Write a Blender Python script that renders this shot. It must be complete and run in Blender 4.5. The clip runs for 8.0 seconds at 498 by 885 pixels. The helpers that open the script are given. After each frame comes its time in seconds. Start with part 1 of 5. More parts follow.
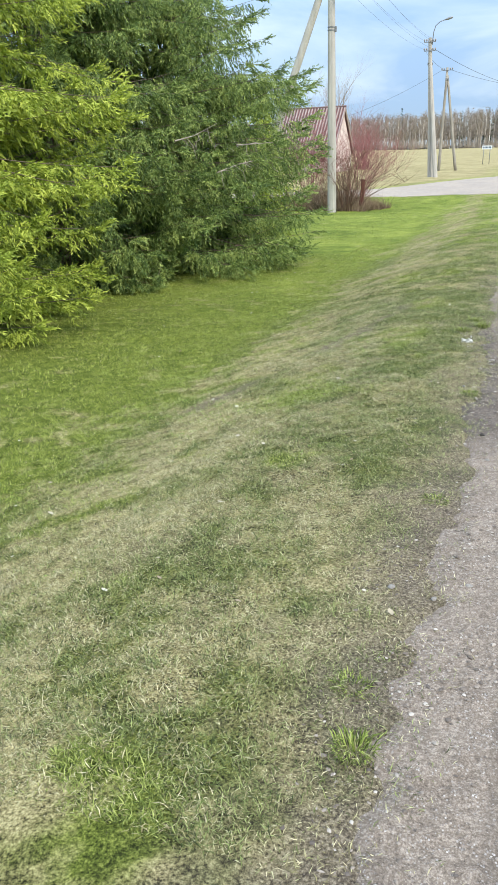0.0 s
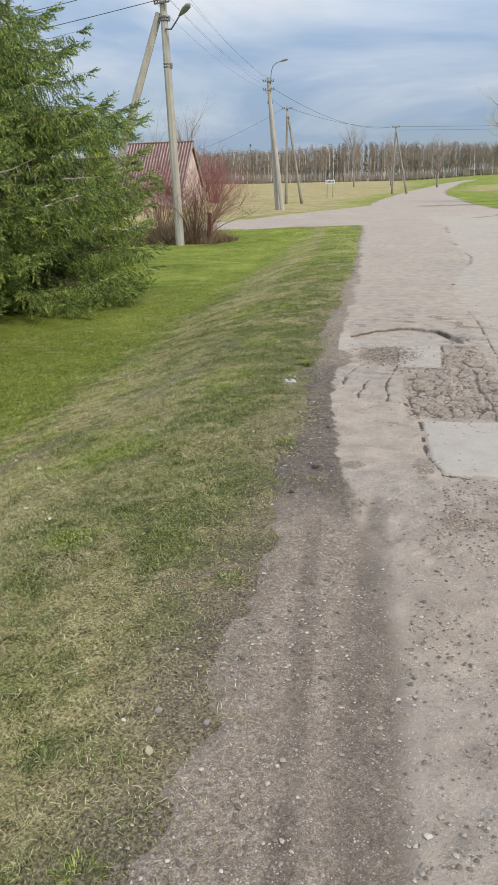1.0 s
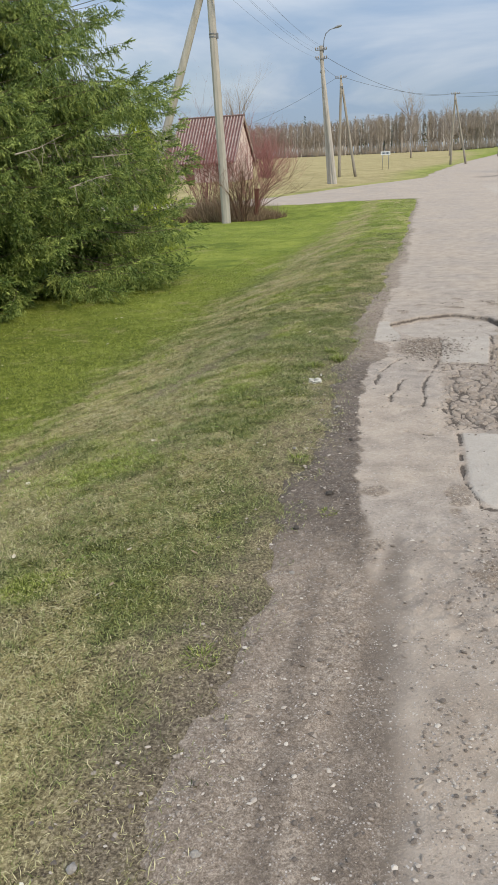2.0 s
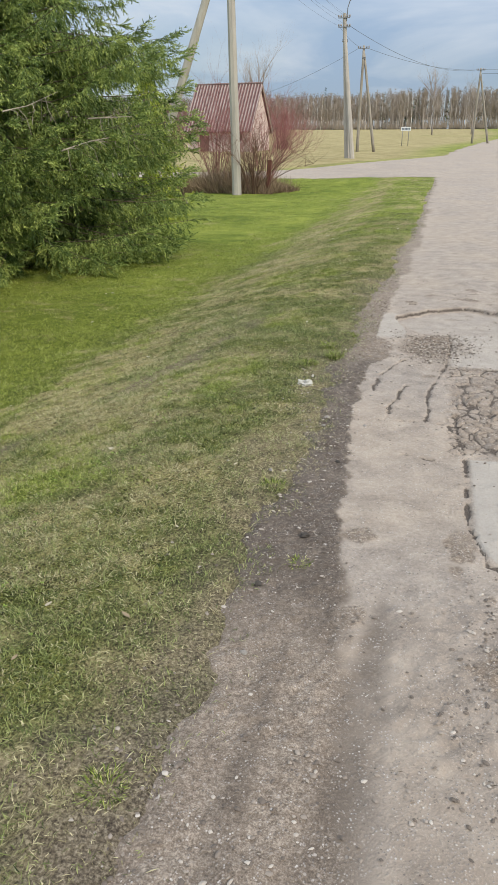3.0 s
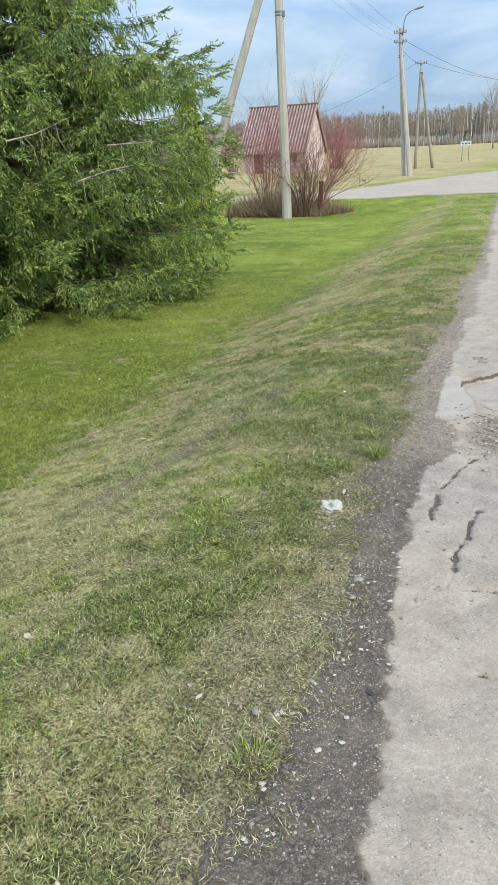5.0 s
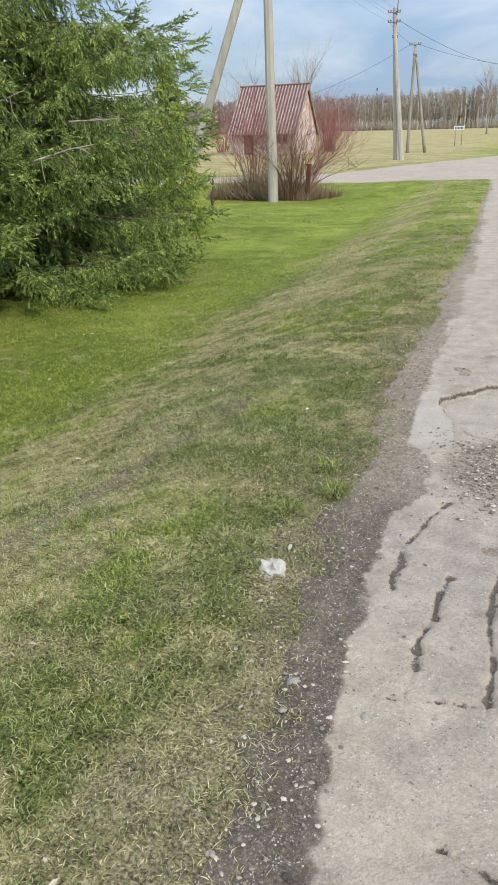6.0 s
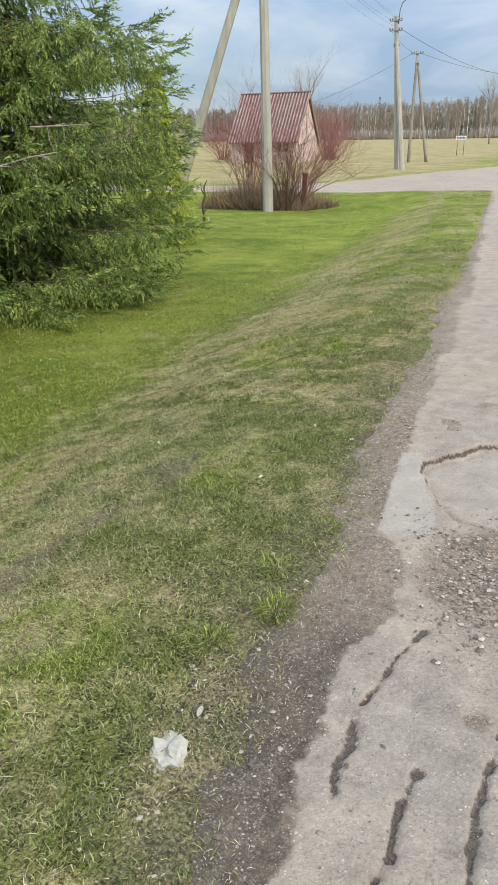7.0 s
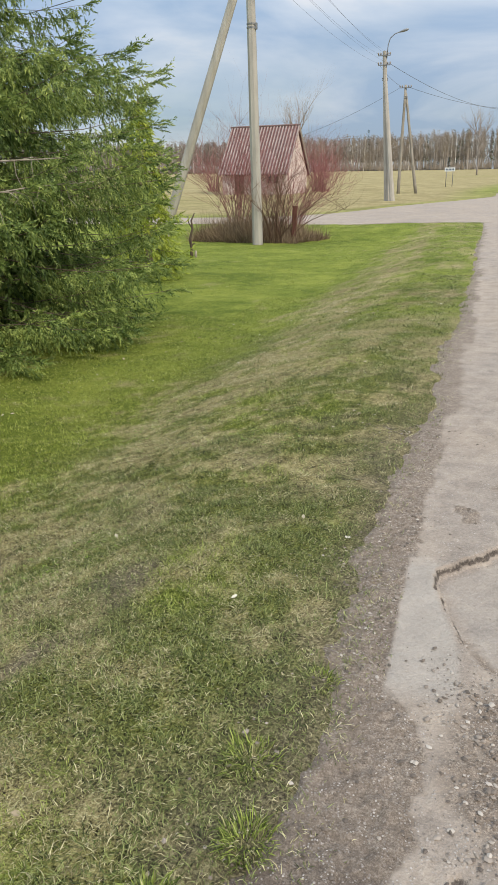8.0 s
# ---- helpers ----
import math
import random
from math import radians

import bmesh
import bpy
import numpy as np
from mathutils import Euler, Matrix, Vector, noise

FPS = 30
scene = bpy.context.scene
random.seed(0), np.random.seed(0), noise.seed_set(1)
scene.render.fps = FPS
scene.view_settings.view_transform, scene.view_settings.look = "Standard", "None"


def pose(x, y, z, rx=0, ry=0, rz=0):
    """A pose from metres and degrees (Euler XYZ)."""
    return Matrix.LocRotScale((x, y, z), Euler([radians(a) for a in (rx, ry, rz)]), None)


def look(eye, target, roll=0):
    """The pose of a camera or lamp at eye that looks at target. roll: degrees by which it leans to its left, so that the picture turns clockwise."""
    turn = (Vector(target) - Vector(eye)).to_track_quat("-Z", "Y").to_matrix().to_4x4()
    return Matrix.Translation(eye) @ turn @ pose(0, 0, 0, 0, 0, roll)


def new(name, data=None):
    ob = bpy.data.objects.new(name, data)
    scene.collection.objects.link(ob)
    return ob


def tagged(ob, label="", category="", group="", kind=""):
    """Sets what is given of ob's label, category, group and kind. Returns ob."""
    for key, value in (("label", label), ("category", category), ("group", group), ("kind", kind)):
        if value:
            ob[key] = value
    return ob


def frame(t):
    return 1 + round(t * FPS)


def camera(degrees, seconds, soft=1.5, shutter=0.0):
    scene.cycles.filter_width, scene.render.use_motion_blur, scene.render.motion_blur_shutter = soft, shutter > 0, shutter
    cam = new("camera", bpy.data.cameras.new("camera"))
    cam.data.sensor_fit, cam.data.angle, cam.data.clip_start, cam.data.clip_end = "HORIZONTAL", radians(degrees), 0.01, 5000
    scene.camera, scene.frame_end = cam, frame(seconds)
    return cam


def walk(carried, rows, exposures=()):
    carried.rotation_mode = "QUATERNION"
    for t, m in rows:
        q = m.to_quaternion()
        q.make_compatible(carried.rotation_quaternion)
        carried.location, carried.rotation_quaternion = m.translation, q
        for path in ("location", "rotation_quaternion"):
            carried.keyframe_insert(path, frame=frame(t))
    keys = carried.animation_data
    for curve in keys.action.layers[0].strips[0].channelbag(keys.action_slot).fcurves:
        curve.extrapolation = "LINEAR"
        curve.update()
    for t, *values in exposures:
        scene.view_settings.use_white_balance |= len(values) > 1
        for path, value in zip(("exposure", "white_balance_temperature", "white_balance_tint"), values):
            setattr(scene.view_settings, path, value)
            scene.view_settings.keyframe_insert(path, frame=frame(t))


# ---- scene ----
# ---- camera and path ----
cam = camera(38.3, 8.0)
PATH = [
    (0, (0.263, -5.66, 1.306), (-0.376, -3.908, 0.585), -1.1),
    (0.5, (0.453, -5.435, 1.339), (-0.024, -3.625, 0.632), -0.7),
    (1, (0.513, -5.145, 1.322), (0.211, -3.278, 0.671), -1.1),
    (1.5, (0.532, -4.861, 1.329), (0.248, -2.978, 0.717), -2.2),
    (2, (0.643, -4.545, 1.325), (0.198, -2.728, 0.619), -2.4),
    (2.2, (0.683, -4.435, 1.326), (0.208, -2.644, 0.575), -2.0),
    (3.3, (0.655, -3.725, 1.298), (0.189, -1.944, 0.515), 0.9),
    (3.5, (0.664, -3.571, 1.295), (0.06, -1.834, 0.509), -0.2),
    (4, (0.627, -3.19, 1.305), (-0.188, -1.538, 0.528), -1.6),
    (4.5, (0.528, -2.857, 1.314), (-0.141, -1.123, 0.575), -2.2),
    (5, (0.557, -2.59, 1.321), (-0.06, -0.829, 0.6), -2.2),
    (5.2, (0.582, -2.493, 1.364), (-0.026, -0.733, 0.633), -1.7),
    (6.5, (0.575, -1.592, 1.304), (-0.005, 0.16, 0.533), -1.0),
    (7, (0.599, -1.194, 1.339), (0.014, 0.566, 0.591), -0.5),
    (7.5, (0.518, -0.849, 1.367), (-0.059, 0.93, 0.658), -0.3),
    (8, (0.458, -0.506, 1.375), (-0.116, 1.286, 0.698), -0.6),
]
walk(cam, [(t, look(eye, target, roll)) for t, eye, target, roll in PATH],
     [(0, 0.32, 6400, 9.5), (0.5, 0.22, 6750, 12), (1, -0.28, 7000, 13), (1.5, -0.47, 7100, 13), (2, -0.27, 7100, 13), (3.5, -0.12, 7050, 12), (4, 0.28, 6750, 10),
      (4.5, 0.26, 6450, 8), (5, 0.06, 6500, 8), (6.5, -0.05, 6900, 11), (7, -0.07, 6900, 11), (7.5, -0.05, 7050, 11), (8, -0.2, 7150, 13)])

# ---- world, sun ----
SUN_AZ, SUN_EL = radians(125), radians(42)      # clockwise from +y, above the horizon
world = bpy.data.worlds.new("sky")
scene.world = world
world.use_nodes = True
wt = world.node_tree
wt.nodes.clear()


def wnode(kind, **values):
    n = wt.nodes.new(kind)
    for k, v in values.items():
        n.inputs[k].default_value = v
    return n


def wmath(op, a, b=None):
    n = wt.nodes.new("ShaderNodeMath")
    n.operation = op
    for i, v in enumerate((a, b)):
        if v is None:
            continue
        if isinstance(v, (int, float)):
            n.inputs[i].default_value = v
        else:
            wt.links.new(v, n.inputs[i])
    return n.outputs[0]


sky = wt.nodes.new("ShaderNodeTexSky")
sky.sky_type = "NISHITA"
sky.sun_disc = False
sky.air_density, sky.dust_density, sky.ozone_density = 1.2, 0.1, 4.0
sky.sun_elevation, sky.sun_rotation = SUN_EL, SUN_AZ
way = wt.nodes.new("ShaderNodeTexCoord")
sep = wt.nodes.new("ShaderNodeSeparateXYZ")
wt.links.new(way.outputs["Generated"], sep.inputs[0])
up = wmath("MAXIMUM", sep.outputs[2], 0.0)
low = wmath("ADD", up, 0.16)
plane = wt.nodes.new("ShaderNodeCombineXYZ")
wt.links.new(wmath("DIVIDE", sep.outputs[0], low), plane.inputs[0])
wt.links.new(wmath("DIVIDE", sep.outputs[1], low), plane.inputs[1])
cl1 = wnode("ShaderNodeTexNoise", Scale=0.45, Detail=6.0, Roughness=0.5, Distortion=0.3)
cl2 = wnode("ShaderNodeTexNoise", Scale=0.8, Detail=7.0, Roughness=0.52, Distortion=0.5)
for n in (cl1, cl2):
    wt.links.new(plane.outputs[0], n.inputs["Vector"])
tone = wt.nodes.new("ShaderNodeValToRGB")
tone.color_ramp.elements[0].position, tone.color_ramp.elements[0].color = 0.36, (3.7, 5.4, 7.9, 1)
tone.color_ramp.elements[1].position, tone.color_ramp.elements[1].color = 0.66, (9.6, 10.0, 10.4, 1)
mid = tone.color_ramp.elements.new(0.5)
mid.color = (5.9, 7.3, 9.2, 1)
cover = wt.nodes.new("ShaderNodeMapRange")
cover.inputs["From Min"].default_value, cover.inputs["From Max"].default_value = 0.36, 0.54
cover.inputs["To Min"].default_value, cover.inputs["To Max"].default_value = 0.55, 1.0
wt.links.new(cl1.outputs[0], cover.inputs[0])
band = wt.nodes.new("ShaderNodeMapRange")       # clearer air low over the horizon
band.inputs["From Min"].default_value, band.inputs["From Max"].default_value = 0.0, 0.22
band.inputs["To Min"].default_value, band.inputs["To Max"].default_value = 0.8, 1.0
wt.links.new(up, band.inputs[0])
lower = wt.nodes.new("ShaderNodeMapRange")
lower.inputs["From Min"].default_value, lower.inputs["From Max"].default_value = 0.0, 0.26
lower.inputs["To Min"].default_value, lower.inputs["To Max"].default_value = 0.17, -0.01
wt.links.new(up, lower.inputs[0])
wt.links.new(wmath("SUBTRACT", cl2.outputs[0], lower.outputs[0]), tone.inputs[0])
mix = wt.nodes.new("ShaderNodeMix")
mix.data_type = "RGBA"
wt.links.new(wmath("MULTIPLY", cover.outputs[0], band.outputs[0]), mix.inputs["Factor"])
wt.links.new(sky.outputs[0], mix.inputs["A"])
wt.links.new(tone.outputs[0], mix.inputs["B"])
gain = wt.nodes.new("ShaderNodeVectorMath")
gain.operation = "SCALE"
wt.links.new(mix.outputs["Result"], gain.inputs[0])
wt.links.new(wmath("ADD", wmath("MULTIPLY", up, 1.6), 0.84), gain.inputs["Scale"])
back = wnode("ShaderNodeBackground", Strength=0.1)
wt.links.new(gain.outputs[0], back.inputs[0])
wo = wt.nodes.new("ShaderNodeOutputWorld")
wt.links.new(back.outputs[0], wo.inputs[0])

sun = new("sun", bpy.data.lights.new("sun", "SUN"))
sun.data.energy, sun.data.angle, sun.data.color = 3.1, radians(10), (1.0, 0.92, 0.78)
sun.matrix_basis = look((math.sin(SUN_AZ) * math.cos(SUN_EL) * 30, math.cos(SUN_AZ) * math.cos(SUN_EL) * 30, math.sin(SUN_EL) * 30), (0, 0, 0))


# ---- materials ----
class Mat:
    """A small builder of node materials; coordinates are world metres unless said otherwise."""

    def __init__(self, name, rough=0.8, metal=0.0, spec=0.3):
        self.m = bpy.data.materials.new(name)
        self.m.use_nodes = True
        self.t = self.m.node_tree
        self.b = self.t.nodes["Principled BSDF"]
        self.b.inputs["Roughness"].default_value = rough
        self.b.inputs["Metallic"].default_value = metal
        self.b.inputs["Specular IOR Level"].default_value = spec
        self.pos = self.t.nodes.new("ShaderNodeTexCoord").outputs["Object"]

    def put(self, socket, v):
        if isinstance(v, (int, float)):
            socket.default_value = v
        elif isinstance(v, tuple):
            socket.default_value = (*v, 1)[:4] if len(socket.default_value) == 4 else v
        else:
            self.t.links.new(v, socket)

    def noise(self, scale, detail=4.0, rough=0.55, distort=0.0, stretch=None):
        n = self.t.nodes.new("ShaderNodeTexNoise")
        n.inputs["Scale"].default_value, n.inputs["Detail"].default_value = scale, detail
        n.inputs["Roughness"].default_value, n.inputs["Distortion"].default_value = rough, distort
        src = self.pos
        if stretch:
            s = self.t.nodes.new("ShaderNodeVectorMath")
            s.operation = "MULTIPLY"
            s.inputs[1].default_value = stretch
            self.t.links.new(src, s.inputs[0])
            src = s.outputs[0]
        self.t.links.new(src, n.inputs["Vector"])
        return n.outputs[0]

    def cells(self, scale, feature="F1", out="Distance"):
        n = self.t.nodes.new("ShaderNodeTexVoronoi")
        n.feature = feature
        n.inputs["Scale"].default_value = scale
        self.t.links.new(self.pos, n.inputs["Vector"])
        return n.outputs[out]

    def attr(self, name):
        n = self.t.nodes.new("ShaderNodeAttribute")
        n.attribute_name = name
        return n.outputs["Fac"]

    def island(self):
        return self.t.nodes.new("ShaderNodeNewGeometry").outputs["Random Per Island"]

    def each(self):
        return self.t.nodes.new("ShaderNodeObjectInfo").outputs["Random"]

    def math(self, op, a, b=0.0):
        n = self.t.nodes.new("ShaderNodeMath")
        n.operation = op
        self.put(n.inputs[0], a)
        self.put(n.inputs[1], b)
        return n.outputs[0]

    def remap(self, v, a, b, c=0.0, d=1.0):
        n = self.t.nodes.new("ShaderNodeMapRange")
        self.put(n.inputs[0], v)
        for i, q in zip((1, 2, 3, 4), (a, b, c, d)):
            n.inputs[i].default_value = q
        return n.outputs[0]

    def ramp(self, v, *stops):
        n = self.t.nodes.new("ShaderNodeValToRGB")
        e = n.color_ramp.elements
        while len(e) < len(stops):
            e.new(0.5)
        for el, (p, c) in zip(e, stops):
            el.position, el.color = p, (*c, 1)
        self.put(n.inputs[0], v)
        return n.outputs[0]

    def mix(self, f, a, b, how="MIX"):
        n = self.t.nodes.new("ShaderNodeMix")
        n.data_type, n.blend_type = "RGBA", how
        self.put(n.inputs["Factor"], f)
        self.put(n.inputs["A"], a)
        self.put(n.inputs["B"], b)
        return n.outputs["Result"]

    def color(self, v):
        self.put(self.b.inputs["Base Color"], v)
        return self

    def rough(self, v):
        self.put(self.b.inputs["Roughness"], v)
        return self

    def bump(self, v, dist=0.01, strength=0.6):
        n = self.t.nodes.new("ShaderNodeBump")
        n.inputs["Strength"].default_value, n.inputs["Distance"].default_value = strength, dist
        self.put(n.inputs["Height"], v)
        self.put(self.b.inputs["Normal"], n.outputs[0])
        return self

    def leaf(self, amount):
        """Lets some light through thin leaves."""
        tr = self.t.nodes.new("ShaderNodeBsdfTranslucent")
        link = self.b.inputs["Base Color"].links
        if link:
            self.t.links.new(link[0].from_socket, tr.inputs[0])
        ms = self.t.nodes.new("ShaderNodeMixShader")
        ms.inputs[0].default_value = amount
        out = self.t.nodes["Material Output"]
        self.t.links.new(self.b.outputs[0], ms.inputs[1])
        self.t.links.new(tr.outputs[0], ms.inputs[2])
        self.t.links.new(ms.outputs[0], out.inputs[0])
        return self


def plain(name, a, b, scale=8.0, rough=0.8, metal=0.0, bump=0.004, spec=0.3):
    """Two tones at two scales with fine relief."""
    k = Mat(name, rough, metal, spec)
    big, fine = k.noise(scale, 5), k.noise(scale * 9, 3)
    f = k.math("ADD", k.math("MULTIPLY", big, 0.6), k.math("MULTIPLY", fine, 0.4))
    k.color(k.ramp(f, (0.35, a), (0.65, b))).bump(fine, bump, 0.5)
    return k.m


def ground_material():
    k = Mat("meadow_soil", 0.95, spec=0.1)
    dry, lush = k.attr("dry"), k.attr("lush")
    patch, mid, fine, dot = k.noise(0.9, 5, 0.6, 0.3), k.noise(14, 4, 0.65), k.noise(110, 4, 0.8), k.cells(150)
    f = k.math("ADD", k.math("MULTIPLY", patch, 0.12), k.math("ADD", k.math("MULTIPLY", mid, 0.25), k.math("MULTIPLY", fine, 0.63)))
    olive = k.ramp(f, (0.42, (0.018, 0.021, 0.008)), (0.51, (0.135, 0.152, 0.036)), (0.62, (0.36, 0.37, 0.11)))
    fresh = k.ramp(f, (0.41, (0.03, 0.043, 0.008)), (0.52, (0.135, 0.175, 0.026)), (0.62, (0.34, 0.385, 0.075)))
    green = k.mix(lush, olive, fresh)
    straw = k.ramp(f, (0.42, (0.03, 0.026, 0.013)), (0.51, (0.33, 0.285, 0.13)), (0.62, (0.70, 0.62, 0.33)))
    soil = k.ramp(fine, (0.34, (0.062, 0.049, 0.038)), (0.5, (0.165, 0.133, 0.104)), (0.66, (0.38, 0.32, 0.262)))
    c = k.mix(k.remap(k.math("ADD", dry, k.math("MULTIPLY", k.math("SUBTRACT", mid, 0.5), 0.9)), 0.25, 0.75), green, straw)
    wide = k.math("ADD", k.math("ADD", k.math("MULTIPLY", k.noise(0.6, 5, 0.6, 0.4), 0.3), k.math("MULTIPLY", k.noise(70, 3, 0.75), 0.3)),
                  k.math("ADD", k.math("MULTIPLY", k.noise(3, 4), 0.2), k.math("MULTIPLY", k.noise(22, 3, 0.7), 0.25)))
    lawn = k.ramp(wide, (0.40, (0.056, 0.09, 0.014)), (0.5, (0.145, 0.195, 0.032)), (0.6, (0.31, 0.35, 0.072)))
    hay = k.ramp(wide, (0.40, (0.15, 0.125, 0.06)), (0.5, (0.285, 0.24, 0.118)), (0.6, (0.45, 0.385, 0.205)))
    c = k.mix(k.attr("open"), c, k.mix(k.remap(dry, 0.1, 0.85), lawn, hay))
    c = k.mix(k.attr("bare"), c, soil)
    k.color(c).bump(k.math("ADD", fine, k.math("MULTIPLY", dot, 0.4)), 0.02, 0.8)
    return k.m


def road_material():
    k = Mat("worn_road", 0.9, spec=0.25)
    big, mid, fine, grit = k.noise(0.8, 5, 0.55, 0.4), k.noise(7, 5, 0.6, 0.3), k.noise(75, 5, 0.72), k.noise(230, 3, 0.72)
    chips, coarse = k.cells(120), k.cells(55)
    chip_tone = k.noise(95, 1)
    f = k.math("ADD", k.math("MULTIPLY", mid, 0.34), k.math("ADD", k.math("MULTIPLY", fine, 0.38), k.math("MULTIPLY", grit, 0.28)))
    h = k.math("ADD", k.math("MULTIPLY", mid, 0.12), k.math("ADD", k.math("MULTIPLY", fine, 0.44), k.math("MULTIPLY", grit, 0.44)))
    asphalt = k.ramp(f, (0.35, (0.185, 0.158, 0.134)), (0.5, (0.322, 0.28, 0.242)), (0.65, (0.46, 0.41, 0.36)))
    dust = k.ramp(f, (0.35, (0.245, 0.20, 0.158)), (0.5, (0.37, 0.31, 0.252)), (0.65, (0.50, 0.43, 0.355)))
    gravel = k.ramp(h, (0.36, (0.085, 0.066, 0.051)), (0.5, (0.232, 0.187, 0.148)), (0.64, (0.49, 0.42, 0.345)))
    wet = k.ramp(h, (0.36, (0.034, 0.027, 0.022)), (0.5, (0.10, 0.079, 0.063)), (0.64, (0.25, 0.208, 0.172)))
    c = k.mix(k.remap(k.math("ADD", big, k.math("MULTIPLY", k.math("SUBTRACT", mid, 0.5), 0.4)), 0.32, 0.60), asphalt, dust)
    speck = k.math("MULTIPLY", k.remap(chips, 0.22, 0.34, 1.0, 0.0), k.remap(k.noise(22, 3), 0.42, 0.6))
    crumb = k.math("MULTIPLY", k.remap(coarse, 0.16, 0.24, 1.0, 0.0), k.remap(k.noise(6, 3), 0.48, 0.62))
    jag = k.math("ADD", k.math("MULTIPLY", k.math("SUBTRACT", fine, 0.5), 0.9), k.math("MULTIPLY", k.math("SUBTRACT", grit, 0.5), 0.7))
    c = k.mix(k.remap(k.math("ADD", k.attr("gravel"), jag), 0.25, 0.65), c, gravel)
    c = k.mix(k.remap(k.math("ADD", k.attr("damp"), k.math("MULTIPLY", jag, 0.6)), 0.12, 0.75, 0.0, 0.95), c, wet)
    loose = k.mix(k.attr("slab"), k.math("MULTIPLY", speck, 0.85), (0.05, 0.05, 0.05))
    c = k.mix(loose, c, k.ramp(chip_tone, (0.35, (0.12, 0.105, 0.095)), (0.65, (0.62, 0.58, 0.54))))
    c = k.mix(k.math("MULTIPLY", crumb, 0.7), c, k.ramp(chip_tone, (0.4, (0.10, 0.085, 0.075)), (0.6, (0.50, 0.46, 0.42))))
    pale = k.ramp(f, (0.34, (0.34, 0.308, 0.268)), (0.66, (0.47, 0.43, 0.38)))
    c = k.mix(k.attr("slab"), c, pale)
    # dark cracks, and the shadow and soil painted along the hole's rim
    c = k.mix(k.remap(k.math("ADD", k.attr("crack"), k.math("MULTIPLY", jag, 1.9)), 0.42, 0.74, 0.0, 0.92), c, k.ramp(grit, (0.4, (0.028, 0.023, 0.02)), (0.6, (0.13, 0.108, 0.092))))
    k.color(c)
    k.rough(k.remap(k.attr("damp"), 0, 1, 0.93, 0.76))
    k.bump(k.math("ADD", k.math("MULTIPLY", fine, 0.6), k.math("ADD", k.math("MULTIPLY", grit, 0.5), k.math("MULTIPLY", chips, -0.25))), 0.010, 0.8)
    return k.m


def blade_material():
    k = Mat("grass_blade", 0.6, spec=0.25)
    r, dry = k.island(), k.attr("dry")
    olive = k.ramp(r, (0.0, (0.022, 0.036, 0.012)), (0.5, (0.13, 0.175, 0.045)), (1.0, (0.37, 0.43, 0.15)))
    fresh = k.ramp(r, (0.0, (0.045, 0.072, 0.012)), (0.5, (0.235, 0.31, 0.044)), (1.0, (0.50, 0.56, 0.125)))
    straw = k.ramp(r, (0.0, (0.14, 0.12, 0.066)), (0.5, (0.392, 0.344, 0.176)), (1.0, (0.78, 0.71, 0.46)))
    k.color(k.mix(dry, k.mix(k.attr("lush"), olive, fresh), straw)).leaf(0.25)
    return k.m


def needle_material(name, dark, mid, light):
    k = Mat(name, 0.55, spec=0.3)
    r, big = k.island(), k.noise(1.3, 3)
    f = k.math("ADD", k.math("MULTIPLY", k.attr("tone"), 0.55), k.math("ADD", k.math("MULTIPLY", r, 0.2), k.math("MULTIPLY", big, 0.25)))
    k.color(k.ramp(f, (0.2, dark), (0.5, mid), (0.8, light))).leaf(0.22)
    return k.m


def bark_material(name, a, b, scale=14.0):
    k = Mat(name, 0.9, spec=0.15)
    g, fine = k.noise(scale, 5, 0.6, 0.2, (1, 1, 0.25)), k.noise(scale * 6, 3)
    k.color(k.ramp(k.math("ADD", k.math("MULTIPLY", g, 0.7), k.math("MULTIPLY", fine, 0.3)), (0.35, a), (0.65, b))).bump(g, 0.01, 0.7)
    return k.m


def concrete_material():
    k = Mat("weathered_concrete", 0.9, spec=0.2)
    streak, pore, big = k.noise(6, 5, 0.6, 0.1, (1, 1, 0.08)), k.noise(70, 4, 0.7), k.noise(1.2, 3)
    f = k.math("ADD", k.math("MULTIPLY", streak, 0.5), k.math("ADD", k.math("MULTIPLY", pore, 0.25), k.math("MULTIPLY", big, 0.25)))
    k.color(k.ramp(f, (0.32, (0.27, 0.248, 0.218)), (0.5, (0.40, 0.375, 0.335)), (0.66, (0.53, 0.50, 0.455)))).bump(pore, 0.004, 0.6)
    return k.m


GROUND, ROAD, BLADE, CONCRETE = ground_material(), road_material(), blade_material(), concrete_material()
NEEDLE_DARK = needle_material("dark_needles", (0.022, 0.044, 0.015), (0.145, 0.22, 0.058), (0.42, 0.50, 0.145))
NEEDLE_LIGHT = needle_material("fresh_needles", (0.06, 0.095, 0.015), (0.27, 0.345, 0.042), (0.56, 0.62, 0.11))
SPRUCE_BARK = bark_material("spruce_bark", (0.10, 0.075, 0.055), (0.24, 0.19, 0.15))
DEAD_WOOD = bark_material("bare_twig", (0.20, 0.17, 0.13), (0.40, 0.36, 0.30))
GREY_BARK = bark_material("grey_bark", (0.20, 0.17, 0.15), (0.38, 0.34, 0.31), 6)
PALE_BARK = bark_material("birch_bark", (0.30, 0.27, 0.24), (0.62, 0.60, 0.56), 3)
RED_TWIG = bark_material("red_twig", (0.17, 0.062, 0.064), (0.36, 0.17, 0.165))
BROWN_TWIG = bark_material("brown_stem", (0.065, 0.038, 0.028), (0.19, 0.115, 0.08))
TIMBER = bark_material("weathered_timber", (0.20, 0.18, 0.15), (0.38, 0.35, 0.30), 5)
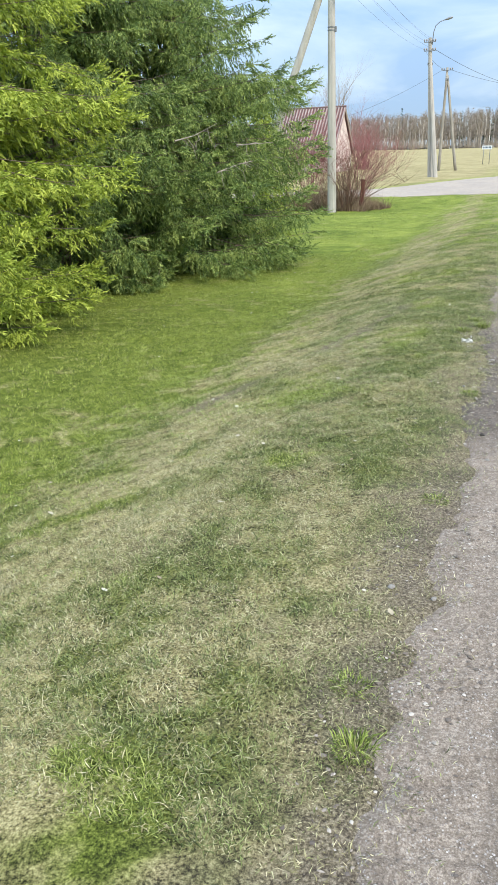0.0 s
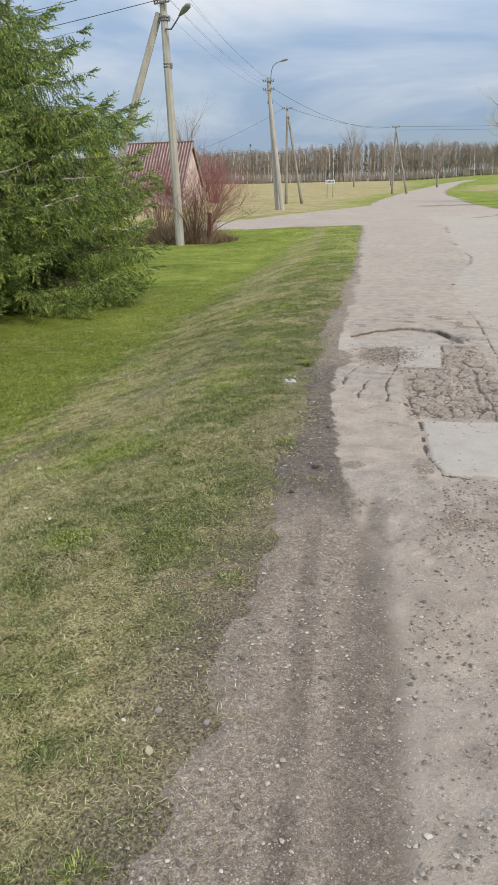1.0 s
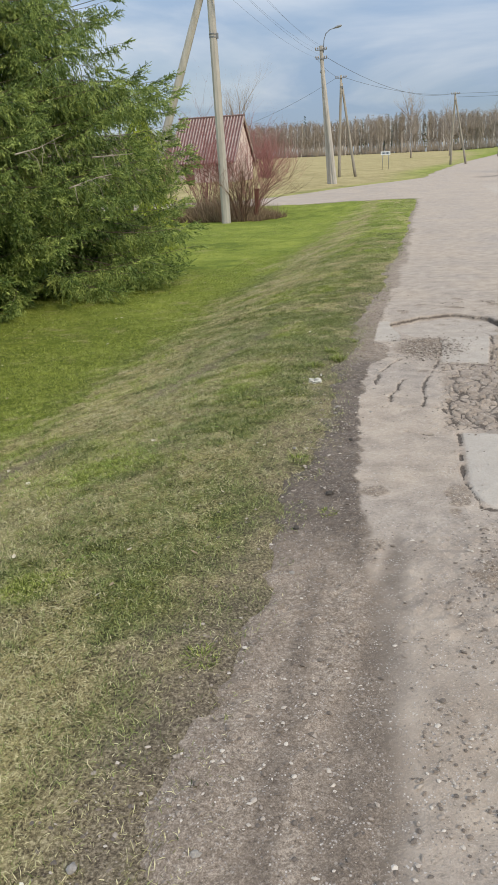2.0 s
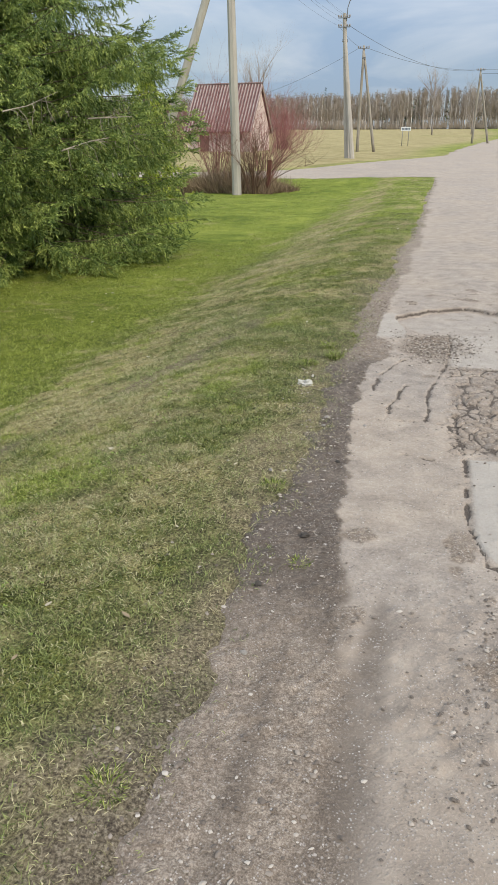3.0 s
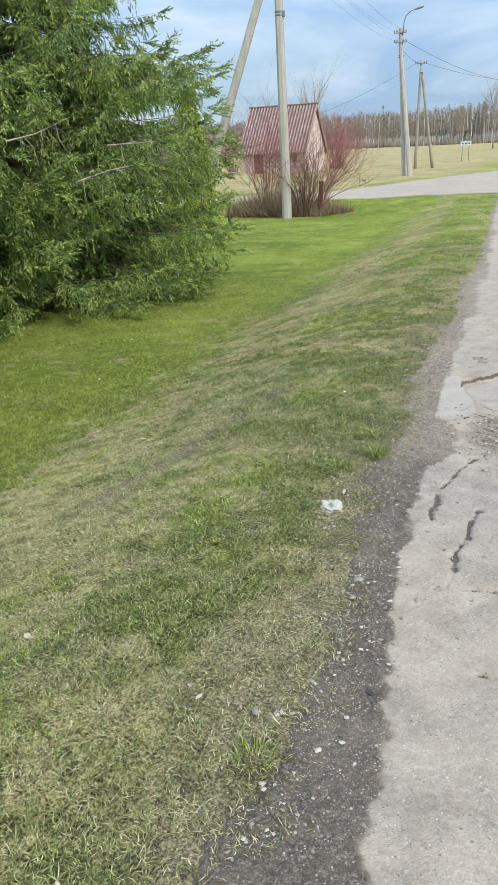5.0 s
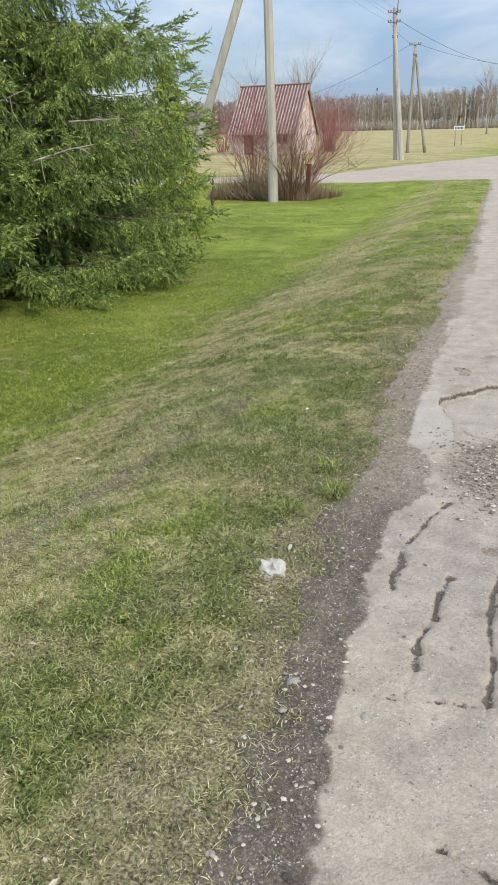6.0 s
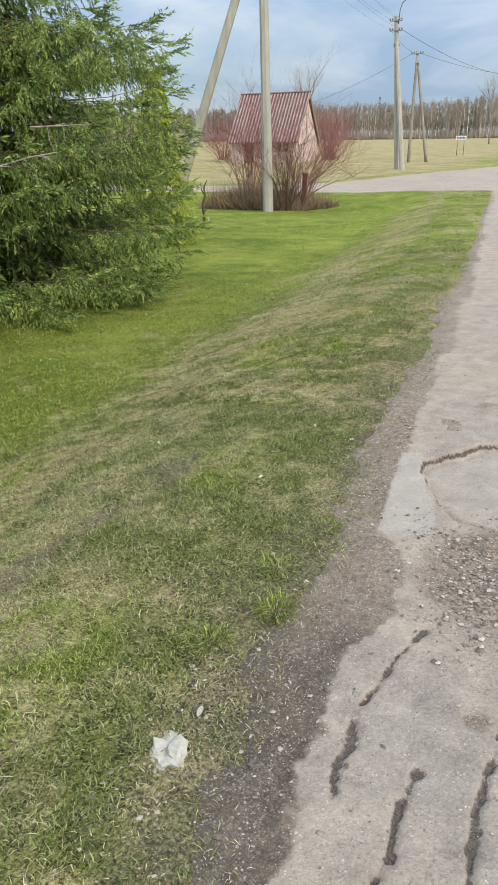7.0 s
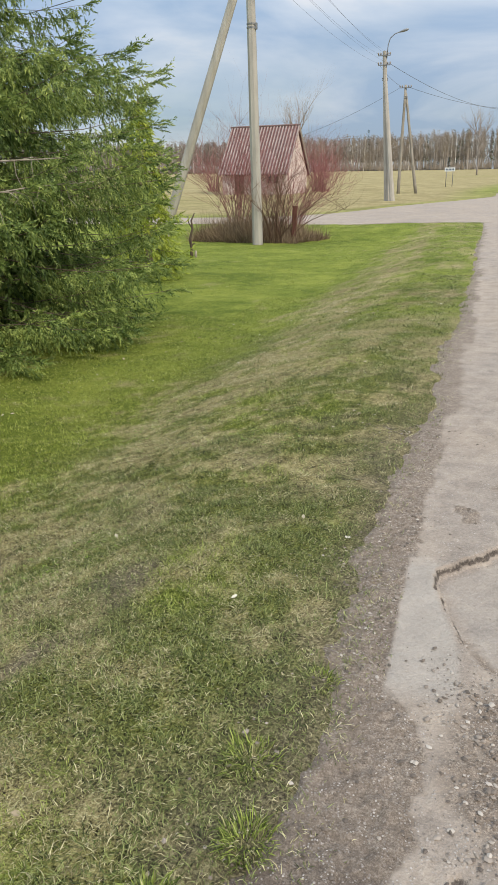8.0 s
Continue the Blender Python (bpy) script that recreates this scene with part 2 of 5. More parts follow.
RED_WOOD = bark_material("red_brown_post", (0.075, 0.03, 0.024), (0.16, 0.07, 0.055))
IRON = plain("galvanised_iron", (0.16, 0.16, 0.16), (0.30, 0.30, 0.30), 12, 0.55, 0.7)
DARK_METAL = plain("dark_metal", (0.035, 0.035, 0.04), (0.075, 0.075, 0.08), 14, 0.5, 0.3)
PORCELAIN = plain("porcelain", (0.16, 0.13, 0.11), (0.42, 0.38, 0.34), 30, 0.25)
CABLE = plain("cable", (0.06, 0.062, 0.068), (0.12, 0.125, 0.135), 3, 0.5, 0.2)
LAMP_GREY = plain("lamp_housing", (0.20, 0.21, 0.22), (0.34, 0.35, 0.36), 20, 0.45, 0.4)
LAMP_GLASS = plain("lamp_bowl", (0.50, 0.50, 0.47), (0.68, 0.68, 0.65), 20, 0.2)


# ---- mesh helpers ----
def sheet_mesh(name, verts, faces, attrs=(), smooth=True):
    """A mesh from arrays; faces all of one size."""
    me = bpy.data.meshes.new(name)
    n, k = len(faces), faces.shape[1]
    me.vertices.add(len(verts))
    me.vertices.foreach_set("co", np.asarray(verts, np.float32).ravel())
    me.loops.add(n * k)
    me.loops.foreach_set("vertex_index", np.asarray(faces, np.int32).ravel())
    me.polygons.add(n)
    me.polygons.foreach_set("loop_start", np.arange(0, n * k, k, dtype=np.int32))
    me.update(calc_edges=True)
    me.polygons.foreach_set("use_smooth", np.full(n, smooth))
    for key, values in dict(attrs).items():
        a = me.attributes.new(key, "FLOAT", "POINT")
        a.data.foreach_set("value", np.asarray(values, np.float32))
    me.validate()
    return me


class Geo:
    """Collects points and faces of one mesh."""

    def __init__(self):
        self.v, self.f = [], []

    def add(self, verts, faces):
        o = len(self.v)
        self.v += [tuple(p) for p in verts]
        self.f += [tuple(i + o for i in q) for q in faces]
        return self

    def tube(self, pts, radii, sides=6, turn=0.0, cap=True, flat=1.0):
        pts = [Vector(p) for p in pts]
        rings, ref = [], None
        for i, p in enumerate(pts):
            d = (pts[min(i + 1, len(pts) - 1)] - pts[max(i - 1, 0)]).normalized()
            if ref is None:
                ref = Vector((1, 0, 0)) if abs(d.x) < 0.9 else Vector((0, 1, 0))
            u = (ref - d * ref.dot(d)).normalized()
            w = d.cross(u)
            ref = u
            r = radii[i] if isinstance(radii, (list, tuple)) else radii
            rings.append([p + u * r * math.cos(turn + 2 * math.pi * j / sides) + w * r * flat * math.sin(turn + 2 * math.pi * j / sides) for j in range(sides)])
        vs = [q for ring in rings for q in ring]
        fs = [(i * sides + j, i * sides + (j + 1) % sides, (i + 1) * sides + (j + 1) % sides, (i + 1) * sides + j) for i in range(len(pts) - 1) for j in range(sides)]
        if cap:
            fs += [tuple(range(sides))[::-1], tuple((len(pts) - 1) * sides + j for j in range(sides))]
        return self.add(vs, fs)

    def box(self, c, s, m=None, bevel=0.0):
        """A box with its long edges chamfered."""
        b = min(bevel, 0.45 * min(s))
        hx, hy, hz = (q / 2 for q in s)
        if b <= 0:
            prof = [(-hx, -hy), (hx, -hy), (hx, hy), (-hx, hy)]
        else:
            prof = [(-hx + b, -hy), (hx - b, -hy), (hx, -hy + b), (hx, hy - b), (hx - b, hy), (-hx + b, hy), (-hx, hy - b), (-hx, -hy + b)]
        n = len(prof)
        vs = [Vector((x, y, z)) for z in (-hz, hz) for x, y in prof]
        vs = [(m @ (v + Vector(c))) if m else v + Vector(c) for v in vs]
        fs = [(i, (i + 1) % n, n + (i + 1) % n, n + i) for i in range(n)] + [tuple(range(n))[::-1], tuple(range(n, 2 * n))]
        return self.add(vs, fs)

    def mesh(self, name, smooth=False):
        me = bpy.data.meshes.new(name)
        me.from_pydata(self.v, [], self.f)
        me.validate()
        if smooth:
            me.polygons.foreach_set("use_smooth", np.full(len(me.polygons), True))
        return me


def part(name, geo, material, parent=None, label="", smooth=False):
    me = geo.mesh(name, smooth) if isinstance(geo, Geo) else geo
    me.materials.append(material)
    ob = new(name, me)
    ob.parent = parent
    return tagged(ob, label)


def thing(name, at, label, category, group="", rz=0.0):
    ob = new(name)
    ob.matrix_basis = pose(*at, 0, 0, rz)
    return tagged(ob, label, category, group)


# ---- numbers of the land ----
def ease(a, b, x):
    t = np.clip((np.asarray(x, float) - a) / (b - a), 0, 1)
    return t * t * (3 - 2 * t)


TABLE = np.random.RandomState(7).rand(256, 256)


def grain(x, y, scale, octaves=4, shift=0):
    """Fractal value noise, 0 to 1."""
    x, y = np.asarray(x, float), np.asarray(y, float)
    total, amp, norm = 0, 1.0, 0
    for o in range(octaves):
        u, v = x * scale + 37.7 * o + shift, y * scale + 11.3 * o + shift * 1.7
        i, j = np.floor(u).astype(int), np.floor(v).astype(int)
        fu, fv = u - i, v - j
        fu, fv = fu * fu * (3 - 2 * fu), fv * fv * (3 - 2 * fv)
        a, b = TABLE[i % 256, j % 256], TABLE[(i + 1) % 256, j % 256]
        c, d = TABLE[i % 256, (j + 1) % 256], TABLE[(i + 1) % 256, (j + 1) % 256]
        total = total + amp * ((a * (1 - fu) + b * fu) * (1 - fv) + (c * (1 - fu) + d * fu) * fv)
        norm, amp, scale = norm + amp, amp * 0.5, scale * 2.03
    return total / norm


def land(x, y):
    """Height of the land: the road, the bank down to the garden, the rise towards the woods."""
    x, y = np.asarray(x, float), np.asarray(y, float)
    bank = -(0.47 - 0.1 * ease(10, 18, y)) * ease(0.15, 2.7, -x)
    near = 1 - ease(21, 28, y)
    z = bank * near - 0.14 * ease(0, 6, -x) * (1 - near) * (1 - ease(33, 46, y))
    far = np.minimum(y, 260 + (y - 260) * 0.2) - 33
    z = z + 0.0235 * (np.sqrt(far * far + 36) + far) / 2
    return z + 1.5 * ease(8, 45, x) * ease(50, 190, y)


def road_in(x, y):
    """Metres inside the edge of the roads; negative outside."""
    x, y = np.asarray(x, float), np.asarray(y, float)
    xl = np.interp(y, [-80, 3, 5, 9.4, 22, 40, 52, 62, 72, 84, 105, 150, 220], [0.12, 0.12, 0.17, 0.28, 0.34, 0.34, 0.7, 1.4, 2.6, 4.1, 7.2, 15, 36])
    xr = np.interp(y, [-80, 18, 28, 36, 43, 52, 70, 84, 105, 150, 220], [5.6, 5.6, 6.4, 8.2, 8.6, 8.3, 8.6, 9.3, 11.8, 19, 40])
    yn = np.interp(x, [-200, -12, -8, 0.3, 6, 60], [26, 27.6, 28.2, 27.3, 28.5, 29])
    yf = np.interp(x, [-200, -12.5, -9, -7.2, -4.4, -1.5, 0.7, 9, 11, 60], [31, 32.6, 34.0, 35.6, 41, 46.5, 52, 40, 38, 37])
    rag = 0.17 * (grain(x, y, 0.9, 3, 60) - 0.5) + 0.16 * (grain(x, y, 9, 4, 61) - 0.5)
    main = np.minimum(x - xl + rag, xr - x + rag)
    return np.maximum(np.minimum(main, 170 - y), np.minimum(y - yn, yf - y))


def lushness(x, y):
    """Fresh garden lawn past the foot of the bank and towards the crossing, olive sward on the verge."""
    side = ease(1.5, 2.5, -x + 0.7 * (grain(x, y, 0.7, 3, 5) - 0.5) + 0.5 * (grain(x, y, 4, 3, 41) - 0.5))
    spots = 0.75 * ease(0.56, 0.66, grain(x, y, 1.9, 4, 44)) * ease(0.1, 0.5, -x)
    return np.clip(np.maximum.reduce([side, spots, 0.75 * ease(8, 15, y) * ease(0.0, 1.2, -x)]), 0, 1)


def dryness(x, y):
    """How much of the sward is straw: most on the crest of the bank, least in the garden."""
    n = 0.7 * (grain(x, y, 0.6, 4, 3) - 0.5) + 1.2 * (grain(x, y, 2.6, 4, 9) - 0.5) + 1.5 * (grain(x, y, 8, 3, 19) - 0.5)
    w1 = -x + 0.5 * (grain(x, y, 0.5, 3, 5) - 0.5)
    d = 0.45 + n + 0.22 * ease(0.7, 1.1, w1) * (1 - ease(1.6, 2.0, w1)) - 0.5 * ease(1.7, 2.6, w1)
    d = d - 0.3 * ease(5, 14, y) * (1 - 0.6 * ease(0.8, 1.1, w1) * (1 - ease(1.5, 1.9, w1)))
    field = 0.95 + 0.7 * (grain(x, y, 0.05, 4, 2) - 0.5) - 0.55 * (1 - ease(0.5, 4.5, -road_in(x, y)))
    field = field - 0.75 * ease(4, 14, x) * ease(30, 45, y) * (1 - 0.8 * ease(84, 92, y) * (1 - ease(120, 128, y)))
    w = ease(28, 36, y)
    return np.clip(d * (1 - w) + field * w, 0.02, 1)


def line_gap(x, y, pts):
    """Distance to a bent line."""
    best = np.full(np.shape(x), 1e9)
    for (ax, ay), (bx, by) in zip(pts[:-1], pts[1:]):
        t = np.clip(((x - ax) * (bx - ax) + (y - ay) * (by - ay)) / ((bx - ax) ** 2 + (by - ay) ** 2), 0, 1)
        best = np.minimum(best, np.hypot(x - ax - t * (bx - ax), y - ay - t * (by - ay)))
    return best


def bareness(x, y):
    """Soil showing along the road's edge and in worn spots."""
    e = (0.6 + 0.25 * (1 - ease(-3.2, -1.8, y))) * ease(-0.26 - 0.14 * (1 - ease(-3.2, -1.8, y)), 0.1, x + 0.3 * (grain(x, y, 1.7, 4, 4) - 0.5) + 0.25 * (grain(x, y, 9, 3, 46) - 0.5)) * (1 - 0.75 * ease(2, 6, y)) * (1 - ease(6, 16, y))
    spots = ease(0.55, 0.68, grain(x, y, 3.1, 4, 21)) * 0.25 * (1 - ease(1.2, 2.2, -x)) * (1 - ease(3, 8, y))
    rut = 0.75 * (1 - ease(0.05, 0.16, line_gap(x, y, [(-1.9, -1.6), (-1.15, 0.1), (-0.75, 1.5), (-0.55, 3.0), (-0.45, 5.5)]) + 0.24 * (grain(x, y, 3.5, 3, 71) - 0.5)))
    worn = 0.42 * (1 - ease(0.6, 1.15, np.hypot((x + 0.06) / 0.24, (y + 3.85) / 0.48) + 2.6 * (grain(x, y, 7, 4, 75) - 0.5)))
    return np.clip(np.maximum.reduce([e, spots, worn, rut * ease(0.4, 0.62, grain(x, y, 1.6, 3, 72)) * (1 - ease(2.2, 3.2, y))]), 0, 1)


def grids(pieces):
    """Joins rectangles, each given by its rows of x and y, into one list of points and quads."""
    X, Y, F, o = [], [], [], 0
    for xs, ys in pieces:
        gx, gy = np.meshgrid(xs, ys)
        n, m = len(xs), len(ys)
        i = (np.arange(m - 1)[:, None] * n + np.arange(n - 1)[None, :]).ravel() + o
        F.append(np.stack([i, i + 1, i + n + 1, i + n], 1))
        X.append(gx.ravel())
        Y.append(gy.ravel())
        o += n * m
    return np.concatenate(X), np.concatenate(Y), np.concatenate(F)


def steps(*marks):
    """Rows of numbers: from, to, step, to, step..."""
    out = [marks[0]]
    for to, step in zip(marks[1::2], marks[2::2]):
        n = max(1, round((to - out[-1]) / step))
        out += list(np.linspace(out[-1], to, n + 1)[1:])
    return np.array(out)


# ---- ground ----
def build_ground():
    xs = steps(-3000, -600, 400, -200, 80, -60, 10, -10, 1.5, -3.2, 0.2, 0.4, 0.06, 6, 0.4, 14, 0.8, 60, 4, 200, 20, 600, 80, 3000, 400)
    ys = steps(-600, -100, 100, -8, 6, -5.6, 0.2, 5, 0.06, 12, 0.15, 30, 0.35, 60, 0.8, 130, 2.5, 300, 8, 600, 40, 3000, 300)
    x, y, f = grids([(xs, ys)])
    d = road_in(x, y)
    z = land(x, y) - 0.07 * ease(-0.04, 0.16, d)
    lumps = (grain(x, y, 2.2, 4, 1) - 0.5) * 0.05 + (grain(x, y, 14, 2, 8) - 0.5) * 0.018
    z = z + lumps * (1 - ease(25, 40, y)) * (1 - ease(0.1, 0.3, d))
    me = sheet_mesh("ground", np.stack([x, y, z], 1), f, {"dry": dryness(x, y), "bare": bareness(x, y), "open": 0.9 * ease(3.5, 9, y + 2.5 * ease(2.0, 3.2, -x)), "lush": lushness(x, y)})
    ob = part("ground", me, GROUND)
    return tagged(ob, "mown grass bank and dry meadow reaching the woods", "ground", kind="structure")


build_ground()


# ---- road ----
def web(x, y, size, shift=0):
    """Distance to the joints of a net of broken pieces, in metres."""
    u, v = x / size, y / size
    i, j = np.floor(u).astype(int), np.floor(v).astype(int)
    a, b = np.full(np.shape(x), 9.0), np.full(np.shape(x), 9.0)
    for di in (-1, 0, 1):
        for dj in (-1, 0, 1):
            p, q = i + di, j + dj
            px, py = p + TABLE[(p + shift) % 256, q % 256], q + TABLE[(q + 91 + shift) % 256, p % 256]
            d = np.hypot(u - px, v - py)
            b = np.where(d < a, a, np.minimum(b, d))
            a = np.minimum(a, d)
    return (b - a) * size * 0.5


CRACKS = [
    ([(0.485, -0.49), (0.505, -0.36), (0.50, -0.24), (0.535, -0.12), (0.54, 0.010), (0.57, 0.12)], 0.009),
    ([(0.395, -0.02), (0.38, 0.08), (0.405, 0.16), (0.39, 0.26), (0.43, 0.36), (0.47, 0.52), (0.53, 0.66)], 0.008),
    ([(0.69, -0.5), (0.705, -0.3), (0.69, -0.1), (0.70, 0.05), (0.74, 0.25), (0.78, 0.5)], 0.009),
    ([(0.45, -0.5), (0.62, -0.47), (0.86, -0.5)], 0.003),
    ([(0.80, -0.5), (0.86, -0.7), (0.875, -0.92), (0.87, -1.5), (0.93, -1.78), (1.1, -1.84), (1.6, -1.83)], 0.008),
    ([(0.78, 0.51), (0.95, 0.49), (1.14, 0.54), (1.26, 0.6)], 0.006),
    ([(0.79, 0.51), (0.82, 1.0), (0.81, 1.5)], 0.006),
    ([(1.14, 0.54), (1.2, 1.0), (1.23, 1.5), (1.2, 1.62)], 0.006),
    ([(1.33, -0.9), (1.36, -0.5), (1.33, -0.1), (1.38, 0.4), (1.33, 0.8)], 0.010),
    ([(1.52, -1.0), (1.58, -0.3), (1.60, 0.5), (1.66, 1.6), (1.72, 2.8), (1.71, 4.0), (1.70, 5.2), (1.9, 6.6)], 0.006),
    ([(0.60, -0.9), (0.75, -0.95)], 0.003),
]
FAR_CRACKS = [
    ([(2.35, 8.8), (2.55, 9.6), (2.72, 10.9), (2.75, 12.0)], 0.02),
    ([(2.75, 12.0), (2.8, 14), (2.95, 17), (3.1, 19)], 0.014),
    ([(3.2, 20), (3.45, 23), (3.6, 25)], 0.03),
    ([(-3.6, 27.9), (-1.5, 28.1), (0.2, 27.5), (0.5, 27.2)], 0.05),
    ([(4.5, 20.2), (5.4, 20.6)], 0.05),
    ([(5.5, 33), (7.0, 35), (9.0, 40)], 0.12),
]
HOLE = [(0.39, 1.98), (0.51, 2.09), (0.64, 2.25), (0.96, 2.40), (1.27, 2.21), (1.42, 1.82), (1.46, 1.52), (1.25, 1.42), (1.0, 1.34), (0.72, 1.33), (0.57, 1.40), (0.47, 1.63), (0.40, 1.84)]


def inside(x, y, pts):
    """Metres inside a closed line; negative outside."""
    odd = np.zeros(np.shape(x), bool)
    for (ax, ay), (bx, by) in zip(pts, pts[1:] + pts[:1]):
        odd ^= ((ay > y) != (by > y)) & (x < (bx - ax) * (y - ay) / (by - ay + 1e-12) + ax)
    g = line_gap(x, y, pts + pts[:1])
    return np.where(odd, g, -g)


def road_surface(x, y):
    """Height above the land and the masks of the worn surface, with the hole's painted rim shadow."""
    d = road_in(x, y)
    n1, n2, n3 = grain(x, y, 1.4, 4, 31), grain(x, y, 6, 4, 17), grain(x, y, 30, 3, 5)
    wob = (n1 - 0.5) * 0.09 + (n2 - 0.5) * 0.035 + (n3 - 0.5) * 0.018
    out = {}
    # gravel along the edge, wider close to the camera's start
    wide = np.interp(y, [-8, -3.2, -2.2, -1.2, 0.0, 1.4, 2.5, 5, 10, 20], [0.55, 0.5, 0.40, 0.25, 0.18, 0.21, 0.20, 0.2, 0.14, 0.08]) + 0.10 * ease(0.35, 0.75, y) * (1 - ease(1.0, 1.3, y))
    straight = x - np.interp(y, [-80, 3, 5, 9.4, 22], [0.12, 0.12, 0.17, 0.28, 0.34]) + wob
    soft = 0.02 + 0.07 * (1 - ease(-2.6, -1.6, y))
    edge = 1 - ease(wide - soft, wide + soft, straight + (n2 - 0.5) * 0.045 + (n3 - 0.5) * 0.025)
    edge = np.where(y > 4, 1 - ease(wide - 0.05, wide + 0.07, d + wob), edge)
    stony = ease(0.60, 0.70, x + wob) * (1 - ease(-2.15, -1.75, y + 2 * wob)) * 0.42
    broken = ease(0.74, 0.84, x + wob * 0.4) * (1 - ease(1.45, 1.6, x)) * ease(-0.95, -0.8, y + wob) * (1 - ease(0.5, 0.6, y - 0.9 * ease(1.12, 1.22, x)))
    rubble = (1 - ease(0.10, 0.22, np.hypot((x - 0.72) / 1.5, (y - 1.02) / 2.0) + wob)) + (1 - ease(0.05, 0.14, np.hypot((x - 1.40) / 1.4, y - 1.75) + wob))
    pits = ease(0.62, 0.7, n2) * ease(0.5, 0.6, n1) * (1 - ease(3.0, 5.0, y)) * 0.7
    out["gravel"] = np.clip(np.maximum.reduce([edge * (0.7 + 0.5 * n2), stony * (0.4 + n2), 0.55 * broken * (0.3 + n3), 0.8 * rubble * (0.4 + n3), pits]), 0, 1)
    # damp soil by the grass and in the wheel track
    dark = edge * ease(-2.6, -1.9, y + 2 * wob) * (1 - 0.75 * ease(0.3, 0.9, y + 2 * wob)) * (1 - ease(1.9, 3.2, y)) * (0.5 + 0.5 * n2)
    mid = np.interp(y, [-8, -3.6, -3.0, -2.4, -1.9], [0.56, 0.565, 0.575, 0.59, 0.61])
    half = np.interp(y, [-8, -3.4, -2.6, -1.9], [0.11, 0.105, 0.075, 0.045])
    track = (1 - ease(half * 0.2, half * 1.5, np.abs(x - mid) + wob * 0.8)) * (1 - ease(-2.35, -1.75, y + wob)) * (0.45 + 0.6 * n1)
    rut = (1 - ease(0.02, 0.05, np.abs(x - 0.36 + 0.02 * np.sin(y * 2)) + wob * 0.2)) * (1 - ease(-2.6, -1.9, y)) * 0.4
    far = 0.16 * ease(0.52, 0.66, grain(x * 1.3, y * 0.5, 0.6, 4, 12)) * ease(5, 12, y)
    turn = 0.55 * (1 - ease(0.5, 2.2, np.abs(y - 0.35 * x - 47.5) + 3 * (n1 - 0.5))) * ease(3, 5, x)
    out["damp"] = np.clip(np.maximum.reduce([dark, track * (0.36 + 0.4 * n2 + 0.3 * n3), rut * (0.5 + n2), far, turn]), 0, 1)
    # patches of newer asphalt
    inset = lambda a, b, c, e: np.minimum.reduce([x - a + wob * 0.08, b - x, y - c + wob * 0.1, e - y + wob * 0.08])
    slab = np.maximum(ease(0.0, 0.02, inset(0.885, 1.62, -1.8 + 0.12 * ease(0.1, 0.0, x - 0.885), -0.9)), 0.75 * ease(0.0, 0.02, inset(0.80 + 0.02 * y, 1.10 + 0.08 * y, 0.53, 1.4)))
    seam = np.interp(y, [-1, 0.5, 2.8, 5.2, 6.6, 9.6, 20, 25], [1.52, 1.6, 1.72, 1.7, 1.9, 2.5, 3.1, 3.6])
    out["slab"] = np.clip(np.maximum(slab, 0.45 * ease(0, 0.06, x - seam) * ease(-1.5, -0.5, y) * (1 - ease(30, 45, y))), 0, 1)
    crack, cut = np.zeros(np.shape(x)), np.zeros(np.shape(x))
    for pts, w in CRACKS:
        g = line_gap(x, y, pts) + (n3 - 0.5) * 0.034 + (n2 - 0.5) * 0.02
        crack = np.maximum(crack, (1 - ease(w * 0.1, w * 0.6 + 0.008, g)) * np.clip(0.62 + 0.7 * n2, 0, 1.0))
    for pts, w in FAR_CRACKS:
        crack = np.maximum(crack, 0.7 * (1 - ease(w, w * 2.2, line_gap(x, y, pts) + (n1 - 0.5) * w * 3)))
    net = np.minimum(web(x, y * 0.8, 0.15, 3), 1.5 * web(x, y, 0.06, 40) + 0.006 * ease(0.42, 0.55, n1))
    crack = np.maximum(crack, broken * (1 - ease(0.002, 0.010, net + (n3 - 0.5) * 0.008)) * (0.45 + 0.75 * n2))
    # the sunken place: a torn lip behind and beside it, level with the road in front
    deep = inside(x, y, HOLE) + (n2 - 0.5) * 0.05 + (n3 - 0.5) * 0.022
    rim = np.maximum(ease(1.75, 2.05, y), ease(1.4, 1.6, y) * (1 - ease(0.5, 0.62, x)))
    sunk = ease(0.0, 0.022, deep) * (0.3 + 0.7 * ease(1.35, 1.95, y))
    # dark line inside the rim paints its shadow and soil into the colour
    lip_shade_soil = ease(0.0, 0.006, deep) * (1 - ease(0.009, 0.018 + 0.04 * ease(1.2, 1.38, x), deep)) * rim * np.clip(0.6 + 0.8 * n2, 0, 1)
    floor = ease(0.03, 0.07, deep)
    out["slab"] = np.maximum(out["slab"], 0.35 * floor)
    out["gravel"] = np.maximum(out["gravel"], 0.7 * (1 - ease(0.0, 0.05, np.abs(deep - 0.03))) * (1 - rim) * (1 - ease(0.9, 1.1, x)))
    strip = ease(0.29, 0.31, x + wob * 0.35) * (1 - ease(0.39, 0.42, x - 0.1 * ease(1.9, 1.4, y) + wob * 0.3)) * ease(1.15, 1.3, y) * (1 - ease(1.95, 2.1, y + wob))
    out["slab"] = np.maximum(out["slab"], 0.8 * strip)
    out["gravel"] = out["gravel"] * (1 - strip)
    crack = np.maximum(crack, lip_shade_soil)
    crack = np.maximum(crack, 0.6 * (1 - ease(0.004, 0.012, line_gap(x, y, [(0.52, 1.27), (0.66, 1.21), (0.80, 1.24)]) + (n3 - 0.5) * 0.03)))
    out["crack"] = np.clip(crack, 0, 1)
